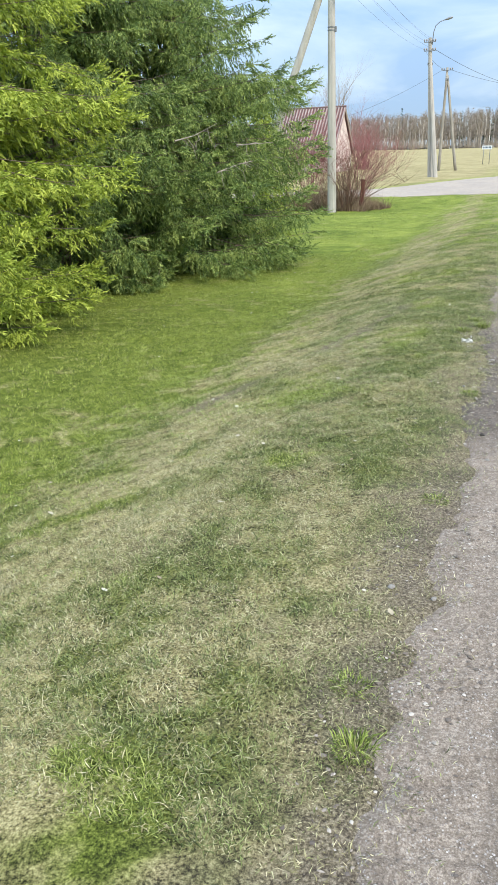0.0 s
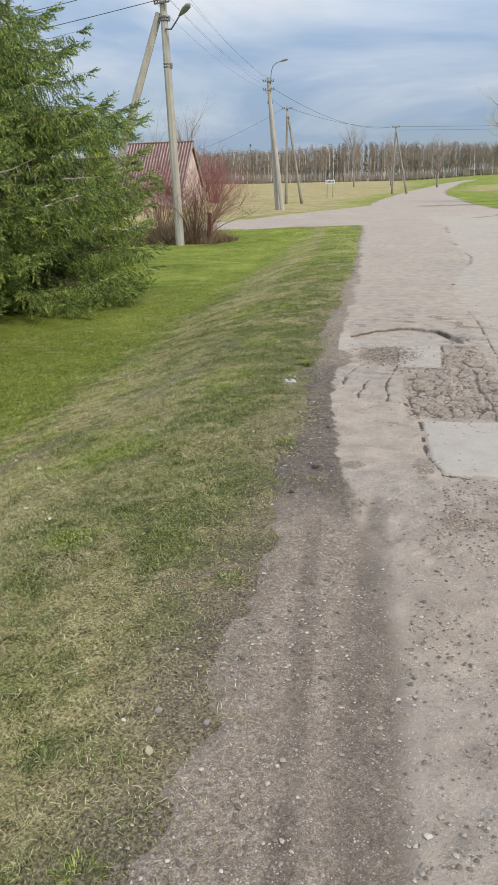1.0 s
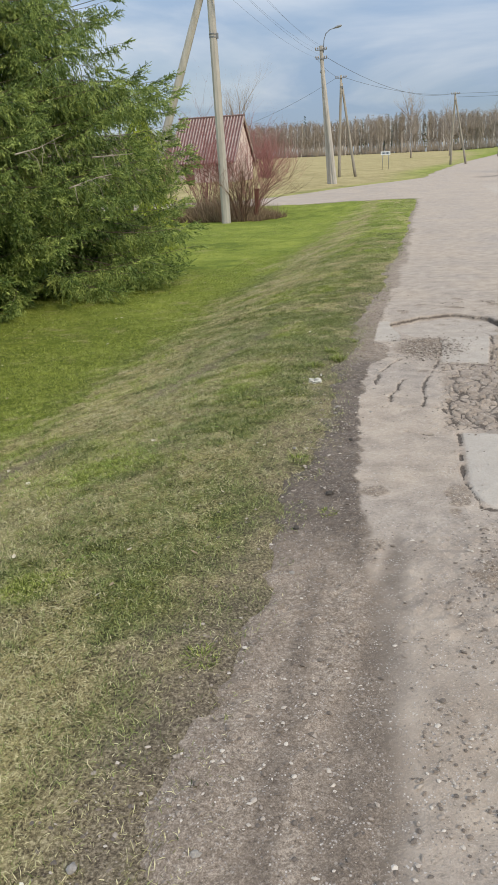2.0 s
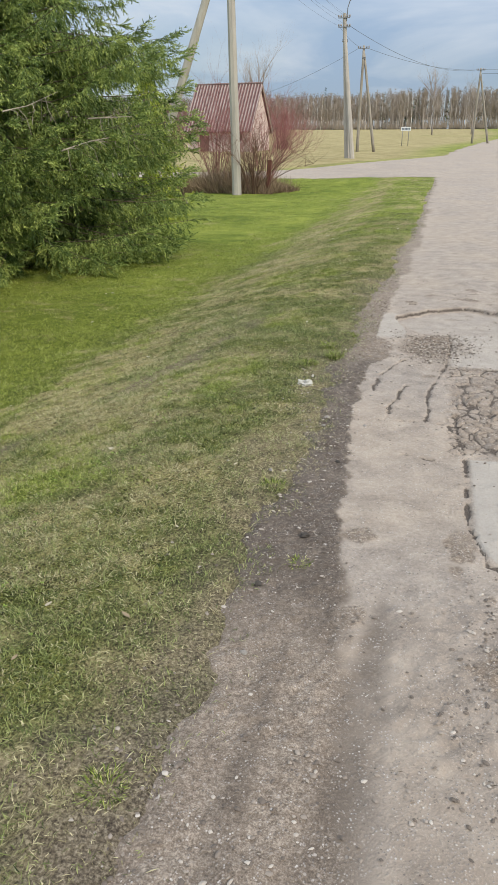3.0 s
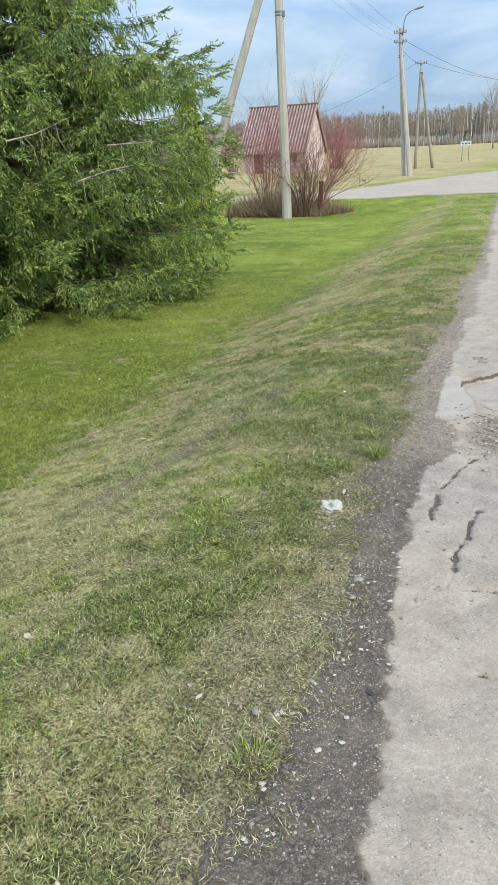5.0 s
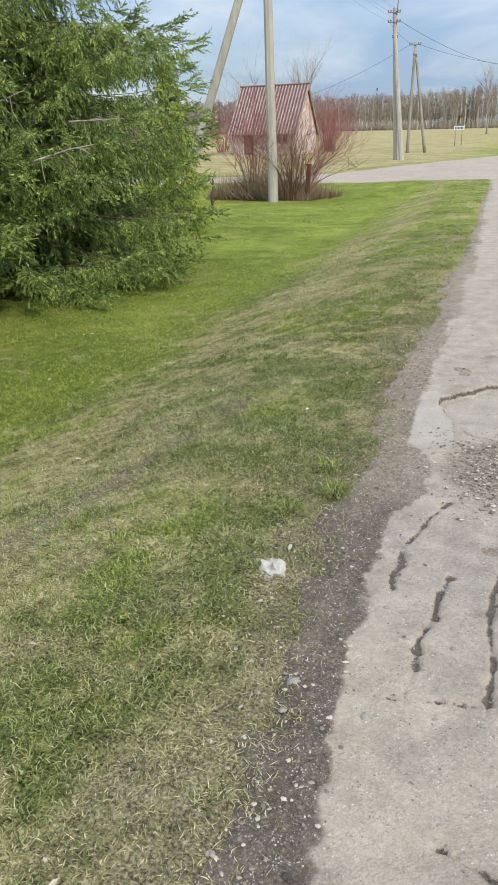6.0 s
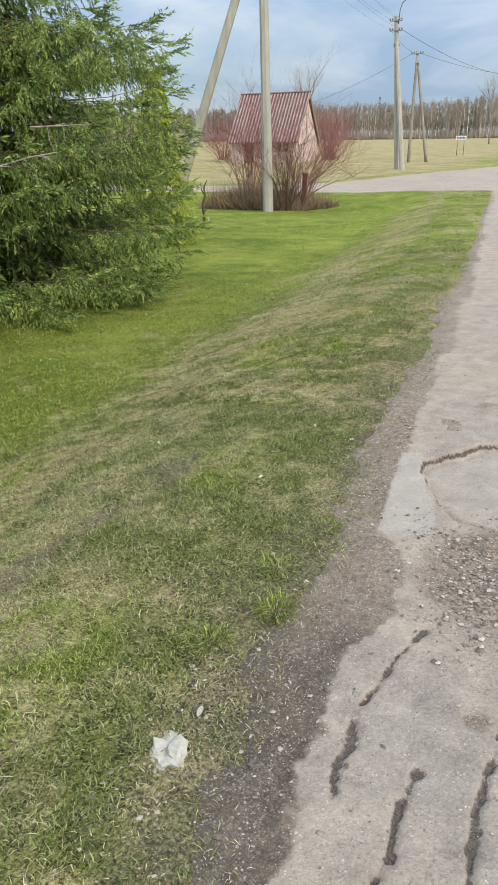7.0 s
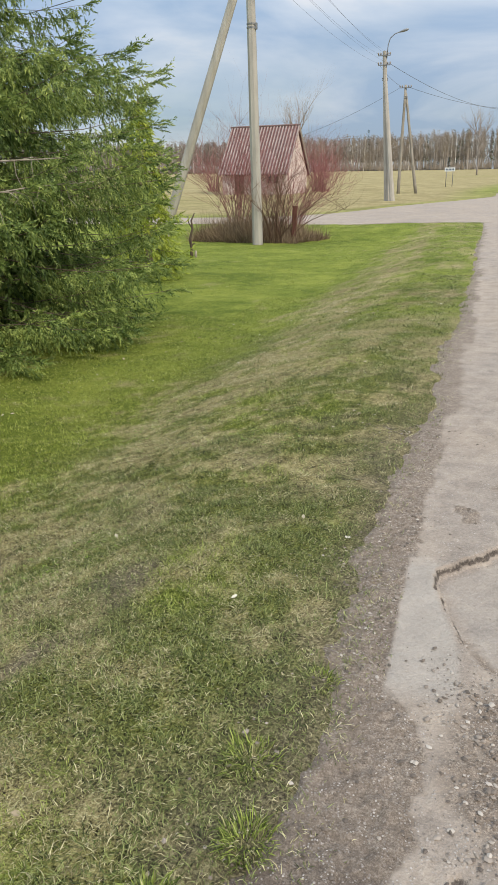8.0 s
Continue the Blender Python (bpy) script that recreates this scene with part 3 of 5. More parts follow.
    cell = np.floor(x / 0.17) * 7.1 + np.floor(y / 0.2) * 3.7
    z = -0.042 * sunk - 0.012 * out["crack"] + broken * 0.006 * (np.sin(cell * 12.9) * (1 - out["crack"])) + 0.004 * slab + ((n3 - 0.5) * (0.006 + 0.016 * out["gravel"] + 0.02 * stony) + (n2 - 0.5) * 0.008) * (1 - 0.8 * ease(2.7, 5, y))
    z = z - 0.012 * track - 0.05 * (1 - ease(-0.14, 0.06, d)) + 0.012 * ease(0.2, 0.9, d)
    return z, out


def build_road():
    near = (steps(-0.16, 1.75, 0.0072), steps(-2.7, 2.7, 0.0078))
    rest = [
        (steps(-0.3, 6, 0.3), steps(-60, -6, 4)), (steps(-0.16, 1.75, 0.018), steps(-6, -2.7, 0.02)), (steps(-0.16, 1.75, 0.018), steps(2.7, 3.4, 0.02)),
        (steps(1.75, 6, 0.06), steps(-6, 3.4, 0.06)),
        (steps(-0.2, 7.5, 0.07), steps(3.4, 12, 0.07)), (steps(-0.3, 9, 0.15), steps(12, 28, 0.15)),
        (steps(-10, 12, 0.25), steps(26, 54, 0.25)), (steps(-140, -10, 1.5), steps(25, 35, 0.5)), (steps(12, 70, 1.5), steps(27.5, 44, 0.75)),
        (steps(0, 42, 0.6), steps(54, 172, 1.2)),
    ]
    x, y, f = grids([near] + rest)
    d = road_in(x, y)
    f = f[(d[f] > -0.15).any(1) | (d[f].max(1) > -0.4) & (y[f].min(1) > 26)]
    # the overlapping strips keep to their own stretch
    c = np.stack([x[f].mean(1), y[f].mean(1)], 1)
    f = f[~((c[:, 1] > 26) & (c[:, 1] < 28) & (x[f[:, 1]] - x[f[:, 0]] < 0.2))]
    z, masks = road_surface(x, y)
    used, back = np.unique(f, return_inverse=True)
    co = np.stack([x, y, land(x, y) + z], 1)[used]
    me = sheet_mesh("road", co, back.reshape(f.shape), {k: v[used] for k, v in masks.items()})
    ob = part("road", me, ROAD)
    return tagged(ob, "worn grey asphalt road with cracks, patches and a sunken hole", "road", kind="structure")


build_road()


def rest_z(x, y):
    """The height on which things stand."""
    return float(land(x, y))


# ---- spruces ----
def spruce(name, at, tall, reach, label, needles, seed, limbs=150, sprigs=34, tufts=26, group="", fine=1.0, bare=(), droop=1.0, long_limbs=()):
    """A spruce: trunk, limbs that sag and lift at the tip, hanging sprays of needles."""
    rs = np.random.RandomState(seed)
    root = thing(name, (at[0], at[1], rest_z(*at)), label, "tree", group)
    g = Geo()
    zs = np.linspace(-0.15, tall, 9)
    g.tube([(0.03 * math.sin(z * 2), 0.03 * math.cos(z * 1.6), z) for z in zs], [0.12 * (1 - z / tall) + 0.012 for z in zs], 9)
    part("trunk", g, SPRUCE_BARK, root, smooth=True)
    wood = Geo()
    bases, ways, downs, lens, inner = [], [], [], [], []
    for i in range(limbs + len(long_limbs)):
        z0 = tall * (0.02 + 0.96 * ((i + rs.rand()) / limbs) ** 1.12)
        az = i * 2.39996 + rs.rand() * 1.2
        far = float(np.interp(z0, reach[0], reach[1])) * rs.uniform(0.88, 1.04)
        sag, lift = rs.uniform(0.05, 0.30), rs.uniform(0.05, 0.26)
        if i >= limbs:
            z0, az, far = long_limbs[i - limbs]
            sag, lift = 0.06, 0.10
        out = np.array([math.cos(az), math.sin(az), 0])
        side = np.array([-out[1], out[0], 0])
        if z0 < 0.8:
            sag = min(sag, (z0 + 0.02) / max(far, 0.1) * 0.7)
        curve = lambda s: out * far * s + np.array([0, 0, z0 + far * (-sag * s * 1.4 + lift * s ** 2.4)]) + side * far * 0.08 * math.sin(3 * s + i)
        pts = [curve(s) for s in np.linspace(0.02, 1, 6)]
        wood.tube(pts, [0.009 * (1 - 0.8 * s) * (0.5 + far / 5) for s in np.linspace(0, 1, 6)], 4, cap=False)
        n = max(6, int(sprigs * (0.4 + far / max(reach[1]) * 0.7)))
        for k in range(n):
            s = 0.2 + 0.81 * ((k + rs.rand()) / n) ** 0.55
            inner.append(1 - float(ease(0.45, 0.75, s)))
            sgn = 1 if k % 2 else -1
            turn = rs.uniform(0.3, 0.9)
            hang = rs.rand() * float(rs.rand() < 0.75)
            d = out * turn + side * sgn * (1.15 - turn) + np.array([0, 0, rs.uniform(-0.35, 0.2)])
            d = d * (1 - 0.72 * hang * droop) + np.array([0, 0, -0.8]) * hang * droop
            if s > 0.95:
                d = out + side * rs.uniform(-0.7, 0.7) + np.array([0, 0, rs.uniform(-0.2, 0.7)])
            bases.append(curve(min(s, 1.0)))
            ways.append(d / np.linalg.norm(d))
            downs.append(rs.uniform(0.3, 1.0) * droop * (1 - 0.9 * float(ease(0.88, 0.95, s))))
            lens.append(rs.uniform(0.14, 0.27) * (0.6 + 0.5 * far / max(reach[1])) * (1.2 - 0.45 * s) * (1 + 0.3 * hang))
    bases, ways, downs, lens = (np.array(q) for q in (bases, ways, downs, lens))
    m, twigs, tips = len(bases), tufts, 4
    u = (np.arange(twigs)[None, :] + rs.rand(m, twigs)) / twigs
    P = bases[:, None, :] + ways[:, None, :] * (lens[:, None] * u)[..., None]
    P[..., 2] -= downs[:, None] * lens[:, None] * u ** 1.7 * 0.8
    lat = np.cross(ways, np.array([0, 0, 1.0]))
    lat /= np.linalg.norm(lat, axis=1, keepdims=True) + 1e-6
    hand = np.where(np.arange(twigs) % 2, 1.0, -1.0)[None, :, None]
    A = ways[:, None, :] * rs.uniform(0.45, 0.9, u.shape)[..., None] + lat[:, None, :] * hand * rs.uniform(0.1, 0.6, u.shape)[..., None] + rs.normal(0, 0.13, P.shape)
    A[..., 2] -= rs.uniform(0.1, 1.0, u.shape) * droop * np.minimum(1, downs / 0.3)[:, None]
    A /= np.linalg.norm(A, axis=2, keepdims=True)
    long = rs.uniform(0.05, 0.105, u.shape) * fine * (1.15 - 0.4 * u)
    v = (np.arange(tips)[None, None, :] + rs.rand(m, twigs, tips) * 0.6) / tips
    P = P[:, :, None, :] + A[:, :, None, :] * (long[:, :, None] * v)[..., None]
    A = A[:, :, None, :] * np.ones((1, 1, tips, 1))
    off = rs.normal(0, 1, A.shape)
    off -= A * (off * A).sum(3, keepdims=True)
    off /= np.linalg.norm(off, axis=3, keepdims=True) + 1e-6
    D = A + off * rs.uniform(0.25, 0.8, v.shape)[..., None]
    D /= np.linalg.norm(D, axis=3, keepdims=True)
    W = np.cross(D, A + rs.normal(0, 0.7, D.shape))
    W /= np.linalg.norm(W, axis=3, keepdims=True) + 1e-6
    big = (1 + 1.3 * np.array(inner))[:, None, None, None]
    L = rs.uniform(0.028, 0.044, v.shape)[..., None] * fine * big
    B = rs.uniform(0.0048, 0.0078, v.shape)[..., None] * fine * big
    shade = np.clip(0.62 * rs.rand(m, 1, 1) + 0.28 * rs.rand(m, twigs, 1) + 0.28 * v, 0, 1)
    P[..., 2] = np.maximum(P[..., 2], 0.03 + 0.05 * rs.rand(*v.shape))
    tri = np.stack([P - W * B, P + W * B, P + D * L], 3).reshape(-1, 3)
    tri[:, 2] = np.maximum(tri[:, 2], 0.0)
    faces = np.arange(len(tri)).reshape(-1, 3)
    part("crown", sheet_mesh("crown", tri, faces, {"tone": np.repeat(shade.ravel(), 3)}, smooth=False), needles, root)
    tagged(part("branchwork", wood, SPRUCE_BARK, root), kind="stuff")
    for pts in bare:
        g = Geo()
        loc = [(p[0] - at[0], p[1] - at[1], p[2] - rest_z(*at)) for p in pts]
        g.tube(loc, [0.011 - 0.008 * i / (len(loc) - 1) for i in range(len(loc))], 5)
        r = random.Random(seed + len(pts))
        for i in range(1, len(loc)):
            for k in range(r.randint(3, 6)):
                p = Vector(loc[i - 1]).lerp(Vector(loc[i]), r.random())
                q = p + Vector((r.uniform(-0.1, 0.16), r.uniform(-0.12, 0.12), r.uniform(-0.16, 0.05)))
                e = q + Vector((r.uniform(-0.08, 0.12), r.uniform(-0.1, 0.1), r.uniform(-0.2, -0.02)))
                g.tube([p, q, e], [0.005, 0.0035, 0.0015], 3)
        part("bare_branch", g, DEAD_WOOD, root, "leafless pale grey branch")
    return root


spruce("spruce_tree", (-6.6, 6.95), 6.8, ([0, 0.4, 0.8, 1.3, 1.7, 2.1, 2.6, 3.2, 3.6, 4.1, 4.6, 5.4, 6.8], [2.8, 3.1, 3.35, 3.5, 3.5, 3.4, 3.38, 3.35, 3.1, 2.65, 2.1, 1.3, 0.1]),
       "dense dark green spruce with drooping sprays reaching the lawn", NEEDLE_DARK, 11, 460, 46, 7, "garden spruces", 1.25,
       bare=([(-4.03, 4.93, 1.21), (-3.88, 5.42, 1.32), (-3.74, 5.92, 1.38), (-3.42, 6.47, 1.42)], [(-3.97, 5.62, 1.60), (-3.56, 6.22, 1.64)],
             [(-4.36, 4.22, 1.64), (-4.20, 4.52, 1.71), (-4.0, 4.92, 1.88)]),
       long_limbs=((1.95, 0.36, 3.5), (2.05, 0.30, 3.45), (1.85, 0.24, 3.5), (1.75, 0.42, 3.4), (1.6, 0.15, 3.4), (0.85, 0.13, 3.15), (0.95, 0.3, 3.1), (3.0, 0.3, 3.2), (3.1, 0.15, 3.15)))
spruce("spruce_tree", (-6.5, 4.35), 7.0, ([0, 0.5, 1.2, 2.2, 3.2, 4.2, 5.2, 7.0], [1.85, 1.95, 2.15, 2.25, 2.1, 1.75, 1.25, 0.1]),
       "dark green spruce with hanging sprays between its neighbours", NEEDLE_DARK, 17, 270, 38, 7, "garden spruces", 1.25)
spruce("spruce_tree", (-6.5, 0.95), 7.6, ([0, 0.5, 1.2, 2.0, 3.2, 4.5, 7.6], [2.1, 2.3, 2.55, 2.72, 2.7, 2.3, 0.1]),
       "bright yellow-green spruce with short dense sprays to the ground", NEEDLE_LIGHT, 23, 260, 32, 7, "garden spruces", 1.4, droop=0.6)
spruce("young_spruce", (-6.1, 13.2), 3.45, ([0, 0.5, 1.2, 3.45], [0.75, 0.85, 0.72, 0.05]),
       "small lighter green spruce behind the large one", NEEDLE_LIGHT, 31, 90, 10, 7, "garden spruces", 1.4)


# ---- poles ----
def insulator(parent, p, k=1.0):
    x, y, z = p
    g = Geo()
    g.tube([(x, y, z), (x, y, z + 0.03 * k), (x, y, z + 0.05 * k), (x, y, z + 0.09 * k), (x, y, z + 0.12 * k), (x, y, z + 0.135 * k)],
           [0.012, 0.035, 0.055, 0.035, 0.045, 0.02], 8)
    part("insulator", g, PORCELAIN, parent, smooth=True)


def crossarm(parent, p, half, way=(1, 0), pins=2):
    x, y, z = p
    wx, wy = way
    g = Geo()
    g.tube([(x - wx * half, y - wy * half, z), (x + wx * half, y + wy * half, z)], 0.034, 4, math.pi / 4)
    arm = part("crossarm", g, IRON, parent)
    for s in (-1, 1):
        for q in (0.95, 0.55)[:pins]:
            insulator(arm, (x + s * wx * half * q, y + s * wy * half * q, z + 0.03))


def shaft(parent, name, a, b, w0, w1, mat, label="", square=True):
    g = Geo()
    a, b = Vector(a), Vector(b)
    n = 7
    pts = [a.lerp(b, i / (n - 1)) for i in range(n)]
    if square:
        g.tube(pts, [(w0 + (w1 - w0) * i / (n - 1)) * 0.62 for i in range(n)], 8, math.pi / 8, flat=0.82)
    else:
        g.tube([p + Vector((0.015 * math.sin(3.1 * i), 0.012 * math.cos(2.3 * i), 0)) for i, p in enumerate(pts)], [(w0 + (w1 - w0) * i / (n - 1)) / 2 for i in range(n)], 10)
    return part(name, g, mat, parent, label, smooth=not square)


def collar(parent, z, x=0.0, y=0.0, r=0.15):
    g = Geo()
    for dz in (0, 0.09):
        g.tube([(x, y, z + dz), (x, y, z + dz + 0.04)], r, 8, math.pi / 8, flat=0.82)
    g.box((x + r, y - 0.02, z + 0.05), (0.07, 0.08, 0.16), bevel=0.01)
    part("iron_collar", g, IRON, parent)


def street_lamp_head(parent, path, d):
    g = Geo()
    g.tube(path, 0.026, 7)
    arm = part("lamp_arm", g, IRON, parent, smooth=True)
    e = Vector(path[-1])
    d = Vector(d).normalized()
    g = Geo()
    g.tube([e - d * 0.05, e + d * 0.06, e + d * 0.25, e + d * 0.45, e + d * 0.54], [0.03, 0.06, 0.105, 0.10, 0.04], 10, flat=0.7)
    head = part("lamp_head", g, LAMP_GREY, arm, smooth=True)
    return head


# concrete corner pole with its strut
X1, Y1 = -6.14, 21.15
Z1 = rest_z(X1, Y1) - 0.04
p1 = thing("utility_pole", (X1, Y1, Z1), "pale concrete utility pole with a strut and a small street lamp", "utility pole", "overhead line")
shaft(p1, "shaft", (0.02, 0, -0.3), (-0.22, 0, 8.95), 0.265, 0.18, CONCRETE)
shaft(p1, "strut", (-3.35, 0.25, -0.2), (-0.36, 0.08, 7.5), 0.26, 0.19, CONCRETE, "leaning concrete strut")
collar(p1, 7.25, -0.17, 0, 0.17)
collar(p1, 5.85, -0.14, 0, 0.14)
crossarm(p1, (-0.2, -0.12, 7.75), 0.30, (0.94, -0.34))
crossarm(p1, (-0.21, -0.12, 8.35), 0.38, (0.94, -0.34))
crossarm(p1, (-0.22, -0.12, 8.8), 0.38, (0.94, -0.34))
street_lamp_head(p1, [(-0.12, -0.1, 6.98), (0.1, -0.2, 6.95), (0.28, -0.3, 7.12), (0.46, -0.4, 7.3)], (0.75, -0.5, 0.45))

# second concrete pole, with a leg close beside it
X2, Y2 = -5.6, 46.9
p2 = thing("utility_pole", (X2, Y2, rest_z(X2, Y2)), "concrete utility pole with an arched street lamp on top", "utility pole", "overhead line")
shaft(p2, "shaft", (0.05, 0, -0.3), (-0.55, 0, 8.3), 0.30, 0.19, CONCRETE)
shaft(p2, "strut", (0.45, -0.5, -0.3), (-0.45, -0.05, 7.0), 0.27, 0.19, CONCRETE)
collar(p2, 6.75, -0.47, 0, 0.16)
crossarm(p2, (-0.52, -0.1, 7.55), 0.36)
crossarm(p2, (-0.54, -0.1, 8.05), 0.36)
street_lamp_head(p2, [(-0.4, 0, 7.9), (-0.36, 0, 8.6), (-0.25, 0, 8.95), (0.0, 0, 9.15), (0.25, -0.02, 9.22)], (1, 0, 0.25))


def a_pole(at, tall, foot, label):
    """A timber pole with one strut."""
    ob = thing("utility_pole", (*at, rest_z(*at)), label, "utility pole", "overhead line")
    shaft(ob, "shaft", (0, 0, -0.3), (0.12, 0, tall), 0.25, 0.17, TIMBER, square=False)
    shaft(ob, "strut", (foot, 0.1, -0.2), (0.16, 0.05, tall - 0.55), 0.24, 0.17, TIMBER, square=False)
    collar(ob, tall - 0.9, 0.13, 0, 0.12)
    crossarm(ob, (0.12, -0.1, tall - 0.2), 0.42)
    return ob


a_pole((-6.2, 58.3), 7.5, 1.35, "grey timber utility pole braced by one strut")
a_pole((3.35, 83.5), 7.25, 1.7, "grey timber utility pole braced by one strut")


def wire(a, b, sag, r=0.012, label="thin dark overhead wire slung between poles"):
    g = Geo()
    a, b = Vector(a), Vector(b)
    r = r * 0.62
    pts = [a.lerp(b, i / 20) + Vector((0, 0, -4 * sag * (i / 20) * (1 - i / 20))) for i in range(21)]
    g.tube(pts, r, 5)
    me = g.mesh("overhead_wire", True)
    me.materials.append(CABLE)
    return tagged(new("overhead_wire", me), label, "wire", "overhead line")


z2 = rest_z(X2, Y2)
for dx, za, zb in ((-0.3, 8.42, 8.12), (0.3, 8.42, 8.12), (-0.28, 7.82, 7.62), (0.26, 7.82, 7.62), (0.05, 8.9, 8.12)):
    wire((X1 - 0.2 + dx, Y1 - 0.1, Z1 + za), (X2 - 0.53 + dx, Y2 - 0.1, z2 + zb), 0.35, 0.006)
for za, ze in ((8.42, 7.6), (7.82, 6.9)):
    wire((X1 - 0.45, Y1 - 0.1, Z1 + za), (-41, 33, ze + 0.3), 0.55, 0.02)
z3, z4 = rest_z(-6.2, 58.3), rest_z(3.35, 83.5)
wire((X2 - 0.2, Y2, z2 + 7.62), (3.1, 83.4, z4 + 7.1), 0.9, 0.02)
wire((-5.9, 58.2, z3 + 7.35), (3.6, 83.4, z4 + 7.1), 0.5, 0.02)
wire((X2 - 0.85, Y2, z2 + 7.62), (-6.3, 58.2, z3 + 7.35), 0.15, 0.014)
wire((-6.4, 58.2, z3 + 7.35), (-16.5, 61.5, 4.6), 0.35, 0.016)
for dz in (0.0, 0.35):
    wire((3.6, 83.4, z4 + 7.1 - dz), (62, 92, 9.4 - dz), 0.5, 0.022)


# ---- house beyond the crossing ----
def stripes_material():
    k = Mat("red_sheet_roof", 0.75, spec=0.3)
    n, rust = k.noise(9, 4, 0.6, 0, (1, 1, 0.2)), k.noise(1.6, 5, 0.65)
    c = k.ramp(n, (0.3, (0.075, 0.036, 0.036)), (0.55, (0.14, 0.072, 0.070)), (0.75, (0.22, 0.14, 0.132)))
    f = k.math("MULTIPLY", k.remap(k.attr("rib"), -0.3, 0.7), k.remap(rust, 0.3, 0.62, 0.45, 1.0))
    k.color(k.mix(f, c, (0.42, 0.36, 0.335))).bump(rust, 0.01, 0.4)
    return k.m


ROOF_RED = stripes_material()
PLASTER = plain("pinkish_plaster", (0.44, 0.33, 0.30), (0.76, 0.66, 0.61), 2.4, 0.9, bump=0.01)
DARK_PANE = Mat("dark_glass", 0.12, spec=0.6).color((0.02, 0.022, 0.025)).m
FRAME_WOOD = plain("grey_frame", (0.28, 0.25, 0.22), (0.45, 0.41, 0.37), 8)
BROWN_DOOR = plain("brown_boards", (0.13, 0.075, 0.06), (0.24, 0.15, 0.12), 5)
SLATE = plain("grey_sheet_roof", (0.16, 0.16, 0.165), (0.28, 0.28, 0.29), 0.8)
BARN_WALL = plain("barn_wall", (0.30, 0.27, 0.24), (0.45, 0.41, 0.37), 0.5)


def house():
    L, D, E, R = 5.6, 4.7, 2.0, 5.2       # length, depth, eaves, ridge
    at = (-17.45, 60.6)
    h = thing("house", (*at, rest_z(*at) - 0.1), "small pinkish plastered cottage with a steep red sheet roof", "house", rz=-7)
    t = 0.3
    # front wall in pieces round the openings
    def wall(x0, x1, z0, z1, y):
        g = Geo().box(((x0 + x1) / 2, y, (z0 + z1) / 2), (x1 - x0, t, z1 - z0))
        part("wall", g, PLASTER, h)
    yf, yb = -D / 2 + t / 2, D / 2 - t / 2
    holes = [(-1.75, -0.85, 0.05, 1.85), (1.1, 2.15, 0.85, 1.75)]
    x = -L / 2
    for a, b, z0, z1 in holes:
        wall(x, a, -0.3, E, yf)
        if z0 > 0.1:
            wall(a, b, -0.3, z0, yf)
        wall(a, b, z1, E, yf)
        x = b
    wall(x, L / 2, -0.3, E, yf)
    wall(-L / 2, L / 2, -0.3, E, yb)
    for s in (-1, 1):
        g = Geo()
        xo, xi = s * L / 2, s * (L / 2 - t)
        pr = [(-D / 2 + t, -0.3), (D / 2 - t, -0.3), (D / 2 - t, E + 0.25), (0, R - 0.12), (-D / 2 + t, E + 0.25)]
        vs = [(q, a, b) for q in (xo, xi) for a, b in pr]
        g.add(vs, [tuple(range(5)), tuple(range(9, 4, -1))] + [(i, 5 + i, 5 + (i + 1) % 5, (i + 1) % 5) for i in range(5)])
        part("gable_wall", g, PLASTER, h)
    a, b, z0, z1 = holes[1]
    win = part("window_frame", Geo().box(((a + b) / 2, yf - 0.05, z0 + 0.03), (b - a, 0.1, 0.06)).box(((a + b) / 2, yf - 0.05, z1 - 0.03), (b - a, 0.1, 0.06))
               .box((a + 0.03, yf - 0.05, (z0 + z1) / 2), (0.06, 0.1, z1 - z0)).box((b - 0.03, yf - 0.05, (z0 + z1) / 2), (0.06, 0.1, z1 - z0))
               .box(((a + b) / 2, yf - 0.05, (z0 + z1) / 2), (0.16, 0.1, z1 - z0)), FRAME_WOOD, h)
    for c in (-1, 1):
        part("pane", Geo().box(((a + b) / 2 + c * 0.26, yf - 0.02, (z0 + z1) / 2), (0.4, 0.02, z1 - z0 - 0.1)), DARK_PANE, win)
    a, b, z0, z1 = holes[0]
    part("door", Geo().box(((a + b) / 2, yf, (z0 + z1) / 2), (b - a, 0.08, z1 - z0)), BROWN_DOOR, h)
    # corrugated sheets on both slopes
    for s in (-1, 1):
        xs = np.linspace(-L / 2 - 0.25, L / 2 + 0.25, 193)
        rows = np.linspace(0, 1, 9)
        gx, gr = np.meshgrid(xs, rows)
        over = D / 2 + 0.35
        slope = (R - E) / (D / 2)
        yy = s * over * gr
        rib = np.cos(gx * 2 * math.pi / 0.27)
        zz = R + 0.05 - slope * over * gr + 0.05 * rib - 0.02 * (gr * 3 % 1)
        top = np.stack([gx, yy, zz], 2).reshape(-1, 3)
        low = top - np.array([0, 0, 0.05])
        n, m = len(xs), len(rows)
        i = (np.arange(m - 1)[:, None] * n + np.arange(n - 1)[None, :]).ravel()
        q = np.stack([i, i + 1, i + n + 1, i + n], 1)
        part("roof", sheet_mesh("roof", np.concatenate([top, low]), np.concatenate([q, q[:, ::-1] + n * m]), {"rib": np.tile(rib.ravel(), 2)}, smooth=False), ROOF_RED, h)
    part("ridge_cap", Geo().tube([(-L / 2 - 0.28, 0, R + 0.08), (L / 2 + 0.28, 0, R + 0.08)], 0.075, 6), ROOF_RED, h)
